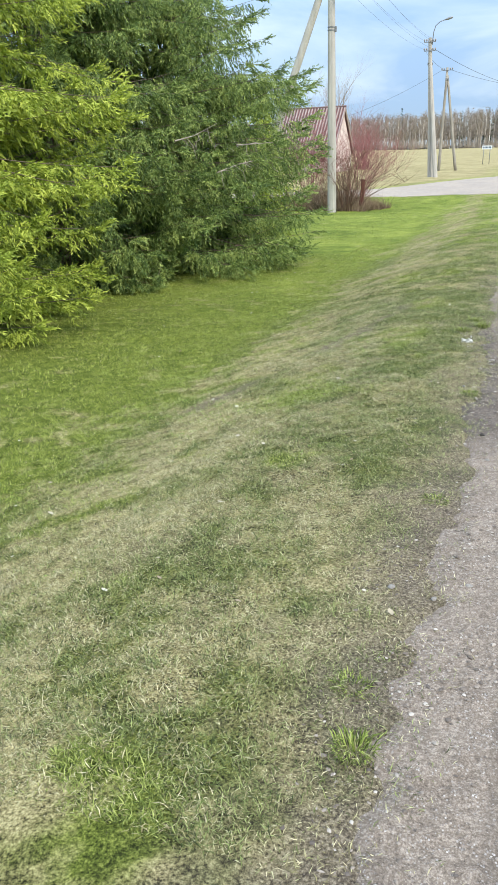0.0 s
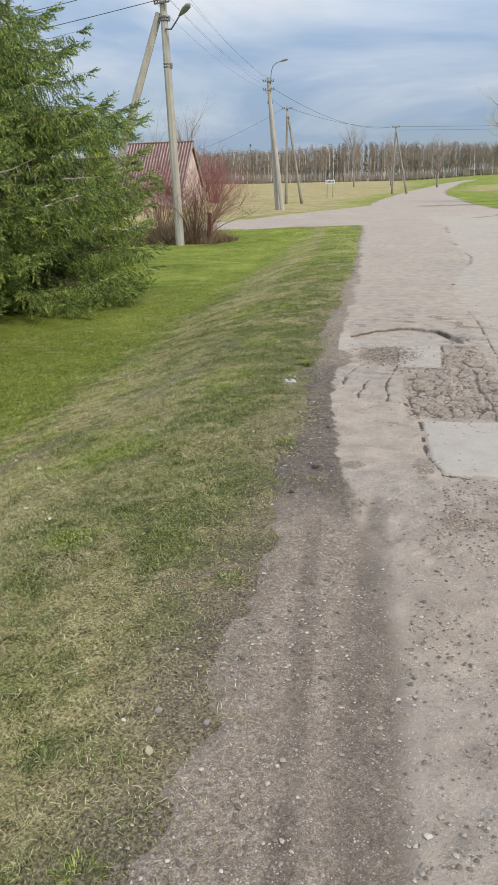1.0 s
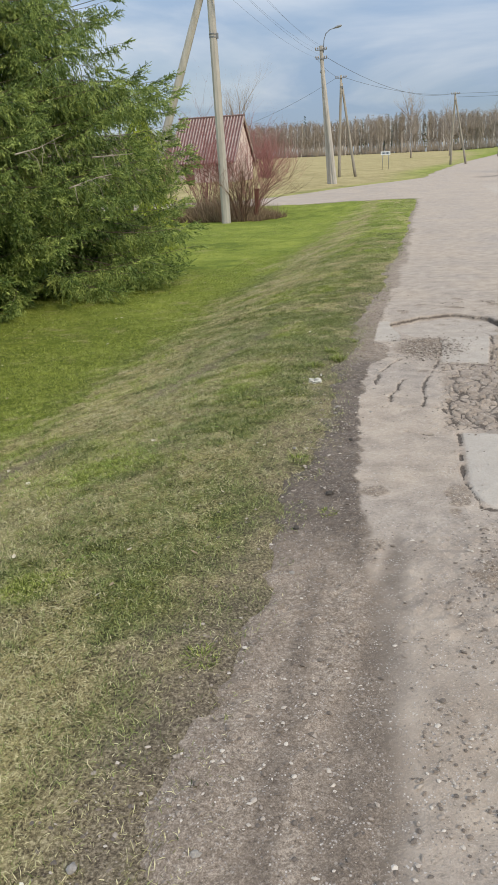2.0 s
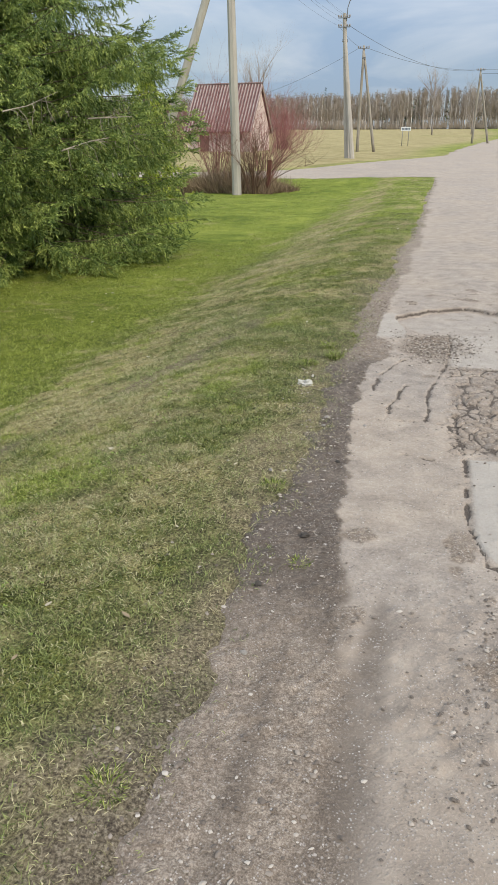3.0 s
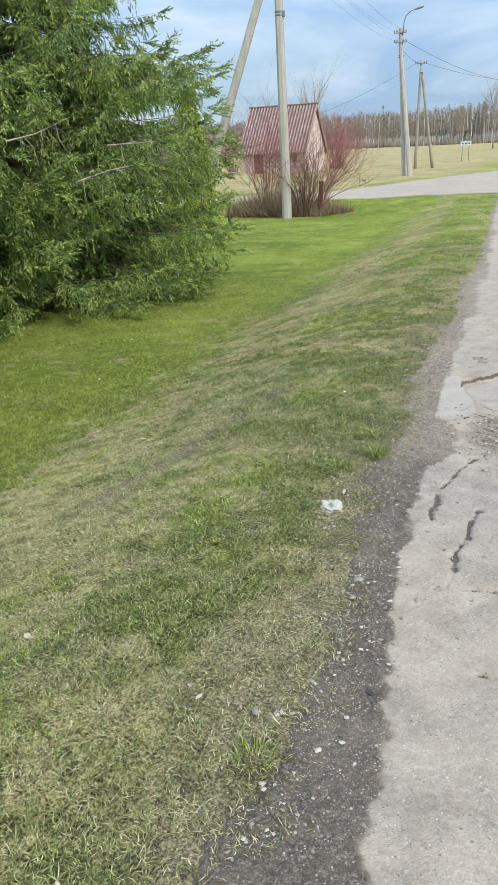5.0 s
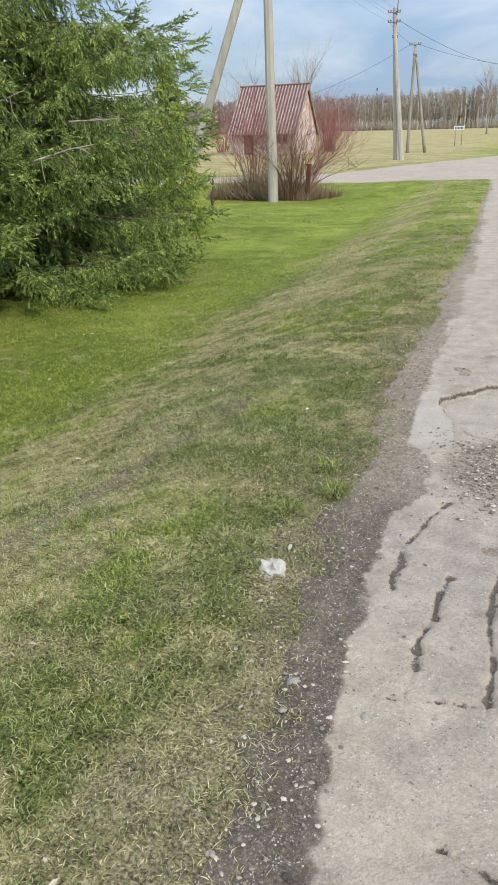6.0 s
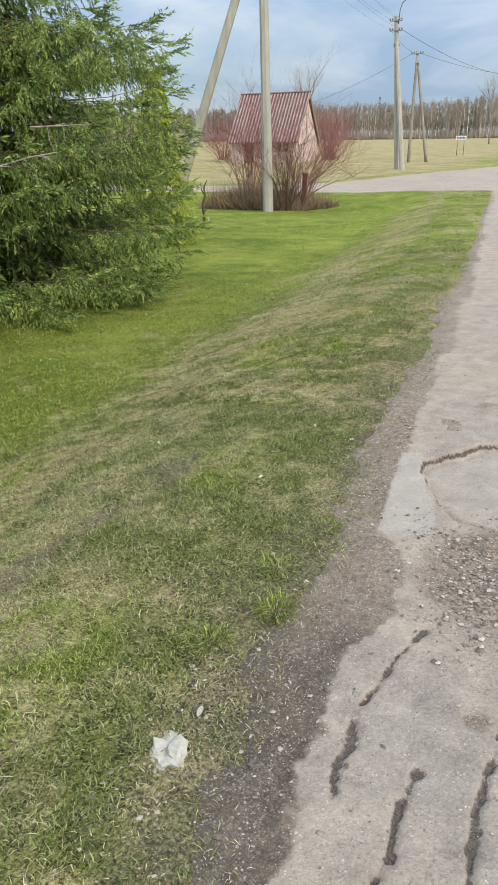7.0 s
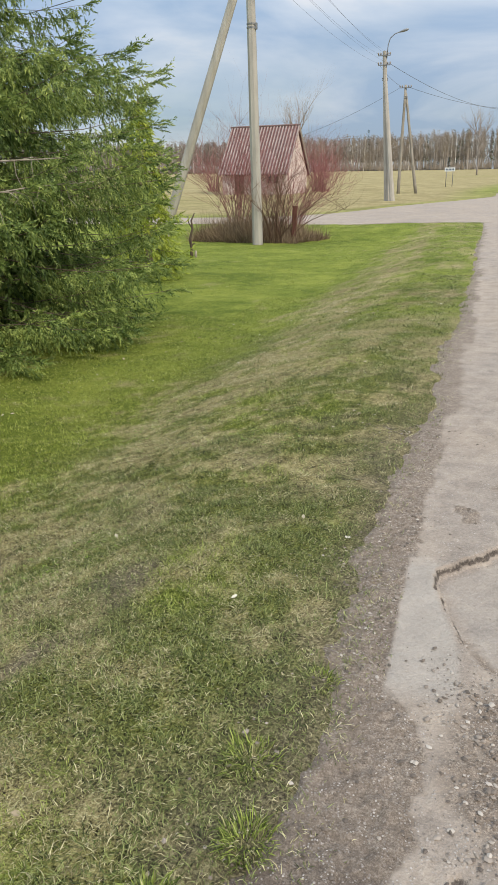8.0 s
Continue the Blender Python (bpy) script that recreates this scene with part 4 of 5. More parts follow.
    for s in (-1, 1):
        for e in (-1, 1):
            g = Geo()
            x = e * (L / 2 + 0.2)
            g.tube([(x, 0, R - 0.06), (x, s * (D / 2 + 0.3), R - 0.06 - (R - E) / (D / 2) * (D / 2 + 0.3))], 0.07, 4)
            part("barge_board", g, FRAME_WOOD, h)
    return h


house()


def barn(at, L, D, E, R, label, rz=0.0):
    b = thing("barn", (*at, rest_z(*at) - 0.3), label, "barn", rz=rz)
    g = Geo()
    pr = [(-D / 2, 0), (D / 2, 0), (D / 2, E), (0, R), (-D / 2, E)]
    vs = [(q, y, z) for q in (-L / 2, L / 2) for y, z in pr]
    g.add(vs, [tuple(range(5))[::-1], tuple(range(5, 10))] + [(i, (i + 1) % 5, 5 + (i + 1) % 5, 5 + i) for i in range(5)])
    part("wall", g, BARN_WALL, b)
    for s in (-1, 1):
        g = Geo()
        e = 0.5
        g.add([(x, y, z) for x in (-L / 2 - e, L / 2 + e) for y, z in ((0, R + 0.1), (s * (D / 2 + e), E - (R - E) / (D / 2) * e + 0.1), (s * (D / 2 + e), E - (R - E) / (D / 2) * e + 0.3), (0, R + 0.3))],
              [(0, 1, 2, 3), (7, 6, 5, 4), (0, 4, 5, 1), (1, 5, 6, 2), (2, 6, 7, 3), (3, 7, 4, 0)])
        part("roof", g, SLATE, b)
    for i in range(5):
        part("door" if i == 2 else "window", Geo().box((-L / 2 + (i + 0.5) * L / 5, -D / 2 - 0.03, 1.3), (2.2 if i == 2 else 1.2, 0.1, 2.4 if i == 2 else 1.0)), BROWN_DOOR, b)
    return b


barn((45, 252), 24, 9, 1.5, 3.4, "long grey barn with a low sheet roof on the rise", -4)
barn((66, 250), 14, 8, 1.8, 3.6, "brown farm building on the far rise", 6)


# ---- bare trees and bushes ----
def limbs(g, p, d, length, r, depth, rnd, fork=3, spread=0.5, lift=0.1):
    """Grows a branch and its branches into g."""
    pts, radii, q, w = [p], [r], p.copy(), d.copy()
    n = 4 if depth > 1 else 3
    for i in range(n):
        w = (w + Vector((rnd.uniform(-1, 1), rnd.uniform(-1, 1), rnd.uniform(-0.5, 1) * lift * 4)) * 0.24).normalized()
        q = q + w * (length / n)
        pts.append(q)
        radii.append(r * (1 - 0.62 * (i + 1) / n))
    g.tube(pts, radii, 5 if depth > 3 else 4 if depth > 2 else 3, cap=False)
    if depth <= 0:
        return
    for k in range(fork + (depth > 2) * 3):
        i = rnd.randint(1 if depth < 4 else 2, n)
        a = rnd.uniform(0, 2 * math.pi)
        side = Vector((math.cos(a), math.sin(a), rnd.uniform(-0.1, 0.5)))
        nd = (w * (1 - spread) + side * spread + Vector((0, 0, lift))).normalized()
        limbs(g, pts[i], nd, length * rnd.uniform(0.5, 0.75), radii[i] * 0.6, depth - 1, rnd, fork, spread, lift)


def bare_tree(at, tall, r, label, seed, bark, name="bare_tree", fork=4, spread=0.55, lift=0.12, group=""):
    rnd = random.Random(seed)
    fork = 3
    ob = thing(name, (*at, rest_z(*at)), label, "tree", group)
    g = Geo()
    pts = [Vector((rnd.uniform(-0.02, 0.02) * tall * i / 6, 0, -0.1 + tall * 0.62 * i / 6)) for i in range(7)]
    g.tube(pts, [r * (1 - 0.1 * i) for i in range(7)], 7)
    part("trunk", g, bark, ob, smooth=True)
    for i in range(13):
        c = Geo()
        k = rnd.randint(2, 6)
        a = i * 2.4 + rnd.random()
        d = Vector((math.cos(a) * spread, math.sin(a) * spread, rnd.uniform(0.35, 0.9)))
        limbs(c, pts[k], d.normalized(), tall * rnd.uniform(0.22, 0.36), r * 0.5, 3, rnd, fork, spread, lift)
        part("branch", c, bark, ob)
    return ob


bare_tree((11.4, 118), 7.6, 0.2, "leafless broad-crowned tree standing alone on the field", 3, GREY_BARK, fork=4)
bare_tree((-2.0, 140), 10.5, 0.15, "tall slender leafless tree before the woods", 5, GREY_BARK, spread=0.4, lift=0.3)
bare_tree((5.0, 146), 9.5, 0.15, "slender leafless tree before the woods", 8, GREY_BARK, spread=0.4, lift=0.3)
bare_tree((-23.3, 95), 10.8, 0.11, "tall leafless birch behind the cottage", 9, GREY_BARK, spread=0.42, lift=0.3)
bare_tree((11.6, 55), 8.8, 0.16, "leafless birch beside the road", 12, PALE_BARK, spread=0.6, lift=0.15)


def bush(at, n, tall, wide, label, seed, mat, name="bush", lean=0.5, r=0.012, twigs=5):
    """Many arching stems from one root."""
    rnd = random.Random(seed)
    ob = thing(name, (*at, rest_z(*at)), label, "bush")
    for i in range(n):
        low, high = Geo(), Geo()
        a, k = rnd.uniform(0, 2 * math.pi), rnd.random() ** 0.7
        d = Vector((math.cos(a), math.sin(a), 0))
        h = tall * rnd.uniform(0.55, 1.0) * (1 - 0.35 * k)
        root = d * wide * 0.22 * k + Vector((0, 0, -0.05))
        pts = [root + d * wide * k * (s ** 1.6) + Vector((rnd.uniform(-0.05, 0.05), rnd.uniform(-0.05, 0.05), h * (1.25 * s - 0.25 * s * s * (1 + k * lean)))) for s in (0, 0.2, 0.4, 0.6, 0.8, 1.0)]
        low.tube(pts, [r * (1.4 - s * 0.22) for s in range(6)], 4, cap=False)
        for q in range(twigs):
            j = rnd.randint(2, 5)
            w = (d * rnd.uniform(-0.2, 0.8) + Vector((rnd.uniform(-0.7, 0.7), rnd.uniform(-0.7, 0.7), rnd.uniform(0.2, 1.1)))).normalized()
            limbs(high, pts[j], w, tall * rnd.uniform(0.16, 0.34), r * 0.55, 1, rnd, 3, 0.5, 0.2)
        tagged(part("twig", high, mat[1], part("stem", low, mat[0], ob)), kind="stuff")
    return ob


bush((-5.75, 21.9), 46, 2.9, 1.85, "leafless bush with arching brown stems round the pole", 4, (BROWN_TWIG, BROWN_TWIG), r=0.010, twigs=6, lean=0.9)
bush((-7.7, 24.0), 46, 4.0, 1.7, "leafless dogwood with a haze of red twigs", 6, (RED_TWIG, RED_TWIG), name="dogwood", twigs=9, r=0.0075)
bush((-6.0, 24.6), 40, 3.4, 1.6, "leafless dogwood with a haze of red twigs", 7, (RED_TWIG, RED_TWIG), name="dogwood", twigs=9, r=0.0075)
for x, y, s, tall in ((-14.2, 66, 21, 5.2), (-13.2, 63.5, 22, 3.6), (-24.0, 66, 24, 4.2)):
    bush((x, y), 46, tall, 2.3, "large leafless bush with a haze of red twigs", s, (RED_TWIG, RED_TWIG), name="dogwood", twigs=6, r=0.013)
bush((10.2, 44.5), 60, 0.9, 1.2, "dark low bush at the field's edge", 41, (BROWN_TWIG, BROWN_TWIG), twigs=6, r=0.02)


def undergrowth():
    rs = np.random.RandomState(5)
    n = 16000
    a, k = rs.rand(n) * 6.283, rs.rand(n) ** 0.5
    k = k * (0.62 + 0.7 * grain(np.cos(a) * 2 + 5, np.sin(a) * 2 + 5, 1.3, 3, 4))
    x, y = -6.55 + 2.2 * k * np.cos(a), 22.6 + 1.2 * k * np.sin(a)
    z = land(x, y) - 0.02
    d = rs.normal(0, 0.55, (n, 3))
    d[:, 2] = np.abs(d[:, 2]) + 0.5
    d *= (rs.uniform(0.2, 0.9, n) * (1.1 - 0.6 * k))[:, None] * (0.75 + 0.35 * (x < X1))[:, None]
    w = np.cross(d, rs.normal(0, 1, (n, 3)))
    w *= 0.008 / np.linalg.norm(w, axis=1, keepdims=True)
    p = np.stack([x, y, z], 1)
    v = np.stack([p - w, p + w, p + d], 1).reshape(-1, 3)
    me = sheet_mesh("dry_undergrowth", v, np.arange(len(v)).reshape(-1, 3), smooth=False)
    k = Mat("dry_stalks", 0.9, spec=0.1)
    k.color(k.ramp(k.island(), (0.0, (0.11, 0.075, 0.052)), (0.5, (0.24, 0.175, 0.115)), (1.0, (0.42, 0.33, 0.22))))
    tagged(part("dry_undergrowth", me, k.m), "brown dry stalks and twigs under the bushes", "undergrowth", kind="stuff")


undergrowth()

post = Geo().box((0, 0, 0.5), (0.15, 0.15, 1.1), bevel=0.02).box((0, 0, 1.06), (0.18, 0.18, 0.05), bevel=0.02)
me = post.mesh("post")
me.materials.append(RED_WOOD)
ob = new("wooden_post", me)
ob.matrix_basis = pose(-5.25, 22.05, rest_z(-5.25, 22.05), 0, 3, 12)
tagged(ob, "short dark red-brown wooden post among the bushes", "post")


def sapling():
    ob = thing("sapling", (-6.62, 16.95, rest_z(-6.62, 16.95)), "thin crooked dead sapling standing on the lawn", "tree")
    g = Geo().tube([(0, 0, -0.05), (0.02, 0, 0.2), (-0.03, 0.02, 0.45), (0.06, 0, 0.7), (0.03, 0, 0.9), (0.12, 0, 1.08)], [0.045, 0.04, 0.034, 0.03, 0.022, 0.012], 7)
    g.tube([(0.06, 0, 0.68), (-0.04, 0, 0.85), (-0.06, 0, 1.02)], [0.018, 0.014, 0.008], 5).tube([(0.02, 0, 0.3), (0.09, 0.02, 0.36)], [0.02, 0.015], 5)
    part("trunk", g, bark_material("dead_bark", (0.05, 0.038, 0.028), (0.15, 0.115, 0.085)), ob, smooth=True)
    part("stump", Geo().tube([(0.1, 0.05, -0.05), (0.1, 0.05, 0.1), (0.11, 0.05, 0.17)], [0.04, 0.036, 0.02], 8), DEAD_WOOD, ob, smooth=True)


sapling()


def woods():
    """The far belt of leafless trees, a few pines among them."""
    rs = random.Random(77)
    trunk, twig, pine = Geo(), Geo(), Geo()
    for i in range(1300):
        x = rs.uniform(-190, 60)
        y = 250 + rs.uniform(0, 45) + 0.05 * abs(x) - 45 * max(0.0, (x - 5) / 55)
        z = rest_z(x, y) - 0.2
        tall = (8.6 + 3.6 * float(grain(x, y, 0.03, 3, 2)) + rs.uniform(-0.9, 0.7)) * (1 - 0.4 * max(0.0, (x - 10) / 50))
        dx = rs.uniform(-0.5, 0.5)
        trunk.tube([(x, y, z), (x + dx * 0.5, y, z + tall * 0.55), (x + dx, y, z + tall)], [0.17, 0.12, 0.03], 3, cap=False)
        for k in range(40):
            h = rs.uniform(0.25, 1.0)
            a, l = rs.uniform(0, 6.283), rs.uniform(0.9, 2.8) * (1.25 - 0.6 * h)
            p = (x + dx * h, y, z + tall * h)
            e = (p[0] + math.cos(a) * l * 0.7, p[1] + math.sin(a) * l * 0.7, p[2] + l * (0.95 - 0.6 * h))
            twig.add([(p[0] - 0.08, p[1], p[2]), (p[0] + 0.08, p[1], p[2]), e], [(0, 1, 2)])
            q = (p[0] + math.cos(a) * l * 0.3, p[1] + math.sin(a) * l * 0.3, p[2] + l * 0.45)
            for w in range(3):
                twig.add([(q[0] - 0.04, q[1], q[2]), (q[0] + 0.04, q[1], q[2] + 0.03), (q[0] + rs.uniform(-1, 1) * 0.9, q[1], q[2] + rs.uniform(0.2, 1.5 - 0.7 * h))], [(0, 1, 2)])
    for i in range(1500):
        x, y = rs.uniform(-190, 60), rs.uniform(246, 262)
        y -= 45 * max(0.0, (x - 5) / 55)
        z = rest_z(x, y) - 0.1
        for k in range(5):
            twig.add([(x - 0.07, y, z), (x + 0.07, y, z), (x + rs.uniform(-1.2, 1.2), y, z + rs.uniform(1.0, 4.2))], [(0, 1, 2)])
    for i in range(26):
        x = rs.choice((rs.uniform(-22, 4), rs.uniform(-60, 20)))
        y = rs.uniform(262, 300)
        z, tall = rest_z(x, y), rs.uniform(9, 13.5)
        for k in range(70):
            h = rs.random()
            a, l = rs.uniform(0, 6.283), (1 - h) * 1.8 + 0.2
            c = Vector((x, y, z + 1.5 + (tall - 1.5) * h))
            e = c + Vector((math.cos(a) * l, math.sin(a) * l, -0.35 * l))
            pine.add([c, e + Vector((math.sin(a) * 0.3, -math.cos(a) * 0.3, 0)), e - Vector((math.sin(a) * 0.3, -math.cos(a) * 0.3, 0.1))], [(0, 1, 2)])
    root = tagged(new("far_woods"), "distant belt of grey-brown leafless trees", "woods", kind="stuff")
    k = Mat("far_trunks", 0.9, spec=0.1)
    k.color(k.ramp(k.island(), (0.0, (0.20, 0.175, 0.155)), (0.6, (0.36, 0.33, 0.295)), (1.0, (0.64, 0.61, 0.57))))
    part("trunks", trunk, k.m, root)
    # twig tones lightened, so the haze of distance is in their colour
    k = Mat("far_twigs_hazed", 0.9, spec=0.1)
    k.color(k.ramp(k.math("ADD", k.math("MULTIPLY", k.island(), 0.4), k.math("MULTIPLY", k.noise(0.05, 3), 0.6)), (0.3, (0.20, 0.175, 0.155)), (0.5, (0.285, 0.248, 0.21)), (0.7, (0.34, 0.275, 0.20))))
    part("twigs", twig, k.m, root)
    part("pines", pine, NEEDLE_DARK, root)


woods()


def place_sign():
    ob = thing("road_sign", (-3.3, 74.5, rest_z(-3.3, 74.5)), "white road sign with a dark line of writing on two posts", "road sign")
    for s in (-0.3, 0.3):
        part("post", Geo().tube([(s, 0.03, -0.1), (s, 0.03, 1.75)], 0.03, 8), IRON, ob, smooth=True)
    board = part("board", Geo().box((0, 0, 1.55), (0.95, 0.03, 0.34), bevel=0.01), plain("sign_white", (0.66, 0.70, 0.72), (0.76, 0.78, 0.79), 3, 0.4), ob)
    bar = plain("sign_letters", (0.04, 0.07, 0.12), (0.06, 0.10, 0.16), 5, 0.5)
    for x in np.linspace(-0.33, 0.33, 6):
        part("letter_bar", Geo().box((float(x), -0.02, 1.55), (0.09, 0.008, 0.16)), bar, board)


place_sign()


# ---- grass ----
def sward_z(x, y):
    """Height of the turf's surface, also where it creeps over the road's edge."""
    d = road_in(x, y)
    lumps = (grain(x, y, 2.2, 4, 1) - 0.5) * 0.05 + (grain(x, y, 14, 2, 8) - 0.5) * 0.018
    z = land(x, y) - 0.07 * ease(-0.04, 0.16, d) + lumps * (1 - ease(25, 40, y)) * (1 - ease(0.1, 0.3, d)) - 0.005
    on = d > -0.04
    z[on] = np.maximum(z[on], land(x[on], y[on]) + road_surface(x[on], y[on])[0] - 0.003)
    return z


def blades(name, x0, x1, y0, y1, per, length, width, seed, full, label):
    rs = np.random.RandomState(seed)
    n = int((x1 - x0) * (y1 - y0) * per)
    x, y = rs.uniform(x0, x1, n), rs.uniform(y0, y1, n)
    d = road_in(x, y) + 0.24 * (grain(x, y, 5, 4, 14) - 0.5) + 0.2 * (grain(x, y, 17, 3, 15) - 0.5)
    thin = ease(-0.2 - 0.12 * (1 - ease(-3.2, -2.0, y)), 0.19, d)
    clump = grain(x, y, 26, 2, 77)
    keep = (rs.rand(n) > bareness(x, y) * 0.75) & (rs.rand(n) > thin) & (rs.rand(n) < 0.45 + 1.1 * clump)
    x, y, thin, clump = x[keep], y[keep], thin[keep], clump[keep]
    n = len(x)
    dry, lush, z = dryness(x, y), lushness(x, y), sward_z(x, y)
    straw = np.clip((rs.rand(n) < 0.1 + 0.78 * dry + 0.2 * thin).astype(float) * rs.uniform(0.6, 1.0, n) + rs.uniform(0, 0.15, n), 0, 1)
    tall = length * (rs.uniform(0.45, 1.15, n) + 0.7 * rs.rand(n) ** 7) * (0.55 + 0.9 * clump) * (1 - 0.3 * thin)
    a = rs.rand(n) * 6.283
    tilt = np.where(straw > 0.5, rs.uniform(1.05, 1.65, n), rs.uniform(0.55, 1.45, n))
    side = np.stack([np.cos(a), np.sin(a), np.zeros(n)], 1)
    flank = np.stack([-np.sin(a), np.cos(a), np.zeros(n)], 1)
    across = flank * (width * rs.uniform(0.55, 1.25, n))[:, None]
    upv = np.array([0, 0, 1.0])
    p = np.stack([x, y, z], 1)
    m = p + side * (tall * 0.5 * np.sin(tilt * 0.75))[:, None] + upv * (tall * 0.5 * np.cos(tilt * 0.75))[:, None] + flank * (tall * rs.normal(0, 0.16, n))[:, None]
    e = m + side * (tall * 0.5 * np.sin(tilt * 1.25))[:, None] + upv * (tall * 0.5 * np.cos(tilt * 1.25))[:, None]
    e[:, 2] = np.maximum(e[:, 2], z + 0.004 + 0.006 * rs.rand(n))
    if full:
        v = np.stack([p, m + across * 0.5, m - across * 0.5, e], 1).reshape(-1, 3)
        i = np.arange(n)[:, None] * 4
        f = np.concatenate([i + np.array([0, 1, 2]), i + np.array([2, 1, 3])])
        k = 4
    else:
        v = np.stack([p - across * 0.6, p + across * 0.6, e], 1).reshape(-1, 3)
        f = np.arange(n * 3).reshape(-1, 3)
        k = 3
    me = sheet_mesh(name, v, f, {"dry": np.repeat(straw, k), "lush": np.repeat(lush, k)}, smooth=False)
    return tagged(part(name, me, BLADE), label, "grass", kind="stuff")


blades("grass", -1.3, 0.3, -4.7, 2.6, 38000, 0.029, 0.0023, 1, True, "short matted straw and olive grass on the verge")
blades("grass", -3.3, -1.3, -4.5, 2.6, 19000, 0.034, 0.0032, 2, False, "short greener grass down the bank")
blades("grass", -3.0, 0.5, 2.6, 7.5, 13500, 0.030, 0.0044, 3, False, "green mown lawn with straw patches beyond the bank")
blades("grass", -6.0, -3.0, 2.6, 9.5, 5000, 0.030, 0.0060, 6, False, "green lawn in front of the spruces")
blades("grass", -3.0, 0.5, 7.5, 11.5, 6000, 0.028, 0.0070, 7, False, "green lawn beside the road")
blades("grass", -5.2, -3.3, -3.0, 2.6, 7500, 0.034, 0.0050, 4, False, "green lawn beside the spruces")
blades("grass", -9.0, 0.6, 11.5, 28, 1000, 0.026, 0.011, 5, False, "green lawn towards the crossing")


def clover():
    """Low trefoils in patches among the grass."""
    rs = np.random.RandomState(15)
    n = 60000
    x, y = rs.uniform(-2.6, -0.35, n), rs.uniform(-3.8, 4.5, n)
    keep = rs.rand(n) < 0.16 * ease(0.58, 0.68, grain(x, y, 1.7, 4, 52)) * (0.2 + ease(0.5, 0.65, grain(x, y, 9, 3, 53)))
    x, y = x[keep], y[keep]
    n = len(x)
    c = np.stack([x, y, sward_z(x, y) + rs.uniform(0.010, 0.022, n)], 1)
    turn, size = rs.rand(n) * 6.283, rs.uniform(0.005, 0.009, n)
    quads = []
    for k in range(3):
        a = turn + k * 2.094 + rs.normal(0, 0.15, n)
        o = np.stack([np.cos(a), np.sin(a), rs.uniform(-0.3, 0.35, n)], 1) * size[:, None]
        w = np.stack([-np.sin(a), np.cos(a), rs.uniform(-0.3, 0.3, n)], 1) * (size * 0.5)[:, None]
        quads.append(np.stack([c, c + o * 0.65 - w, c + o, c + o * 0.65 + w], 1))
    v = np.concatenate(quads).reshape(-1, 3)
    k = Mat("clover_leaf", 0.55, spec=0.3)
    k.color(k.ramp(k.island(), (0.0, (0.07, 0.13, 0.02)), (0.5, (0.20, 0.33, 0.045)), (1.0, (0.36, 0.50, 0.10)))).leaf(0.2)
    me = sheet_mesh("clover", v, np.arange(len(v)).reshape(-1, 4), smooth=False)
    tagged(part("clover", me, k.m), "patches of bright green clover leaves low in the grass", "clover", kind="stuff")


def fallen_leaves():
    """Pale dead leaves lying singly in the grass, each a bent blade with a raised midrib."""
    rs = np.random.RandomState(27)
    n = 120
    x, y = rs.uniform(-3.6, 0.1, n), -4.0 + 13 * rs.rand(n) ** 1.2
    z = sward_z(x, y) + 0.016
    a, size = rs.rand(n) * 6.283, rs.uniform(0.008, 0.02, n) * (1 + 0.06 * np.maximum(y, 0))
    o = np.stack([np.cos(a), np.sin(a), rs.uniform(-0.1, 0.3, n)], 1) * size[:, None]
    w = np.stack([-np.sin(a), np.cos(a), rs.uniform(0.0, 0.5, n)], 1) * (size * 0.5)[:, None]
    c = np.stack([x, y, z], 1)
    dip = np.array([0, 0, -0.2]) * size[:, None]
    v = np.stack([c - o, c - o * 0.2 + w, c + o * 0.6 + w * 0.7, c + o, c + o * 0.5 - w * 0.9, c - o * 0.3 - w, c + dip], 1)
    i = np.arange(n)[:, None] * 7
    f = np.concatenate([i + np.array([6, q, (q + 1) % 6]) for q in range(6)])
    k = Mat("dead_leaf", 0.8, spec=0.15)
    k.color(k.ramp(k.island(), (0.0, (0.28, 0.21, 0.13)), (0.5, (0.52, 0.46, 0.34)), (1.0, (0.70, 0.67, 0.56)))).leaf(0.15)
    tagged(part("fallen_leaves", sheet_mesh("fallen_leaves", v.reshape(-1, 3), f, smooth=False), k.m), "pale dead leaves scattered singly over the grass", "leaves", kind="stuff")


clover()
fallen_leaves()


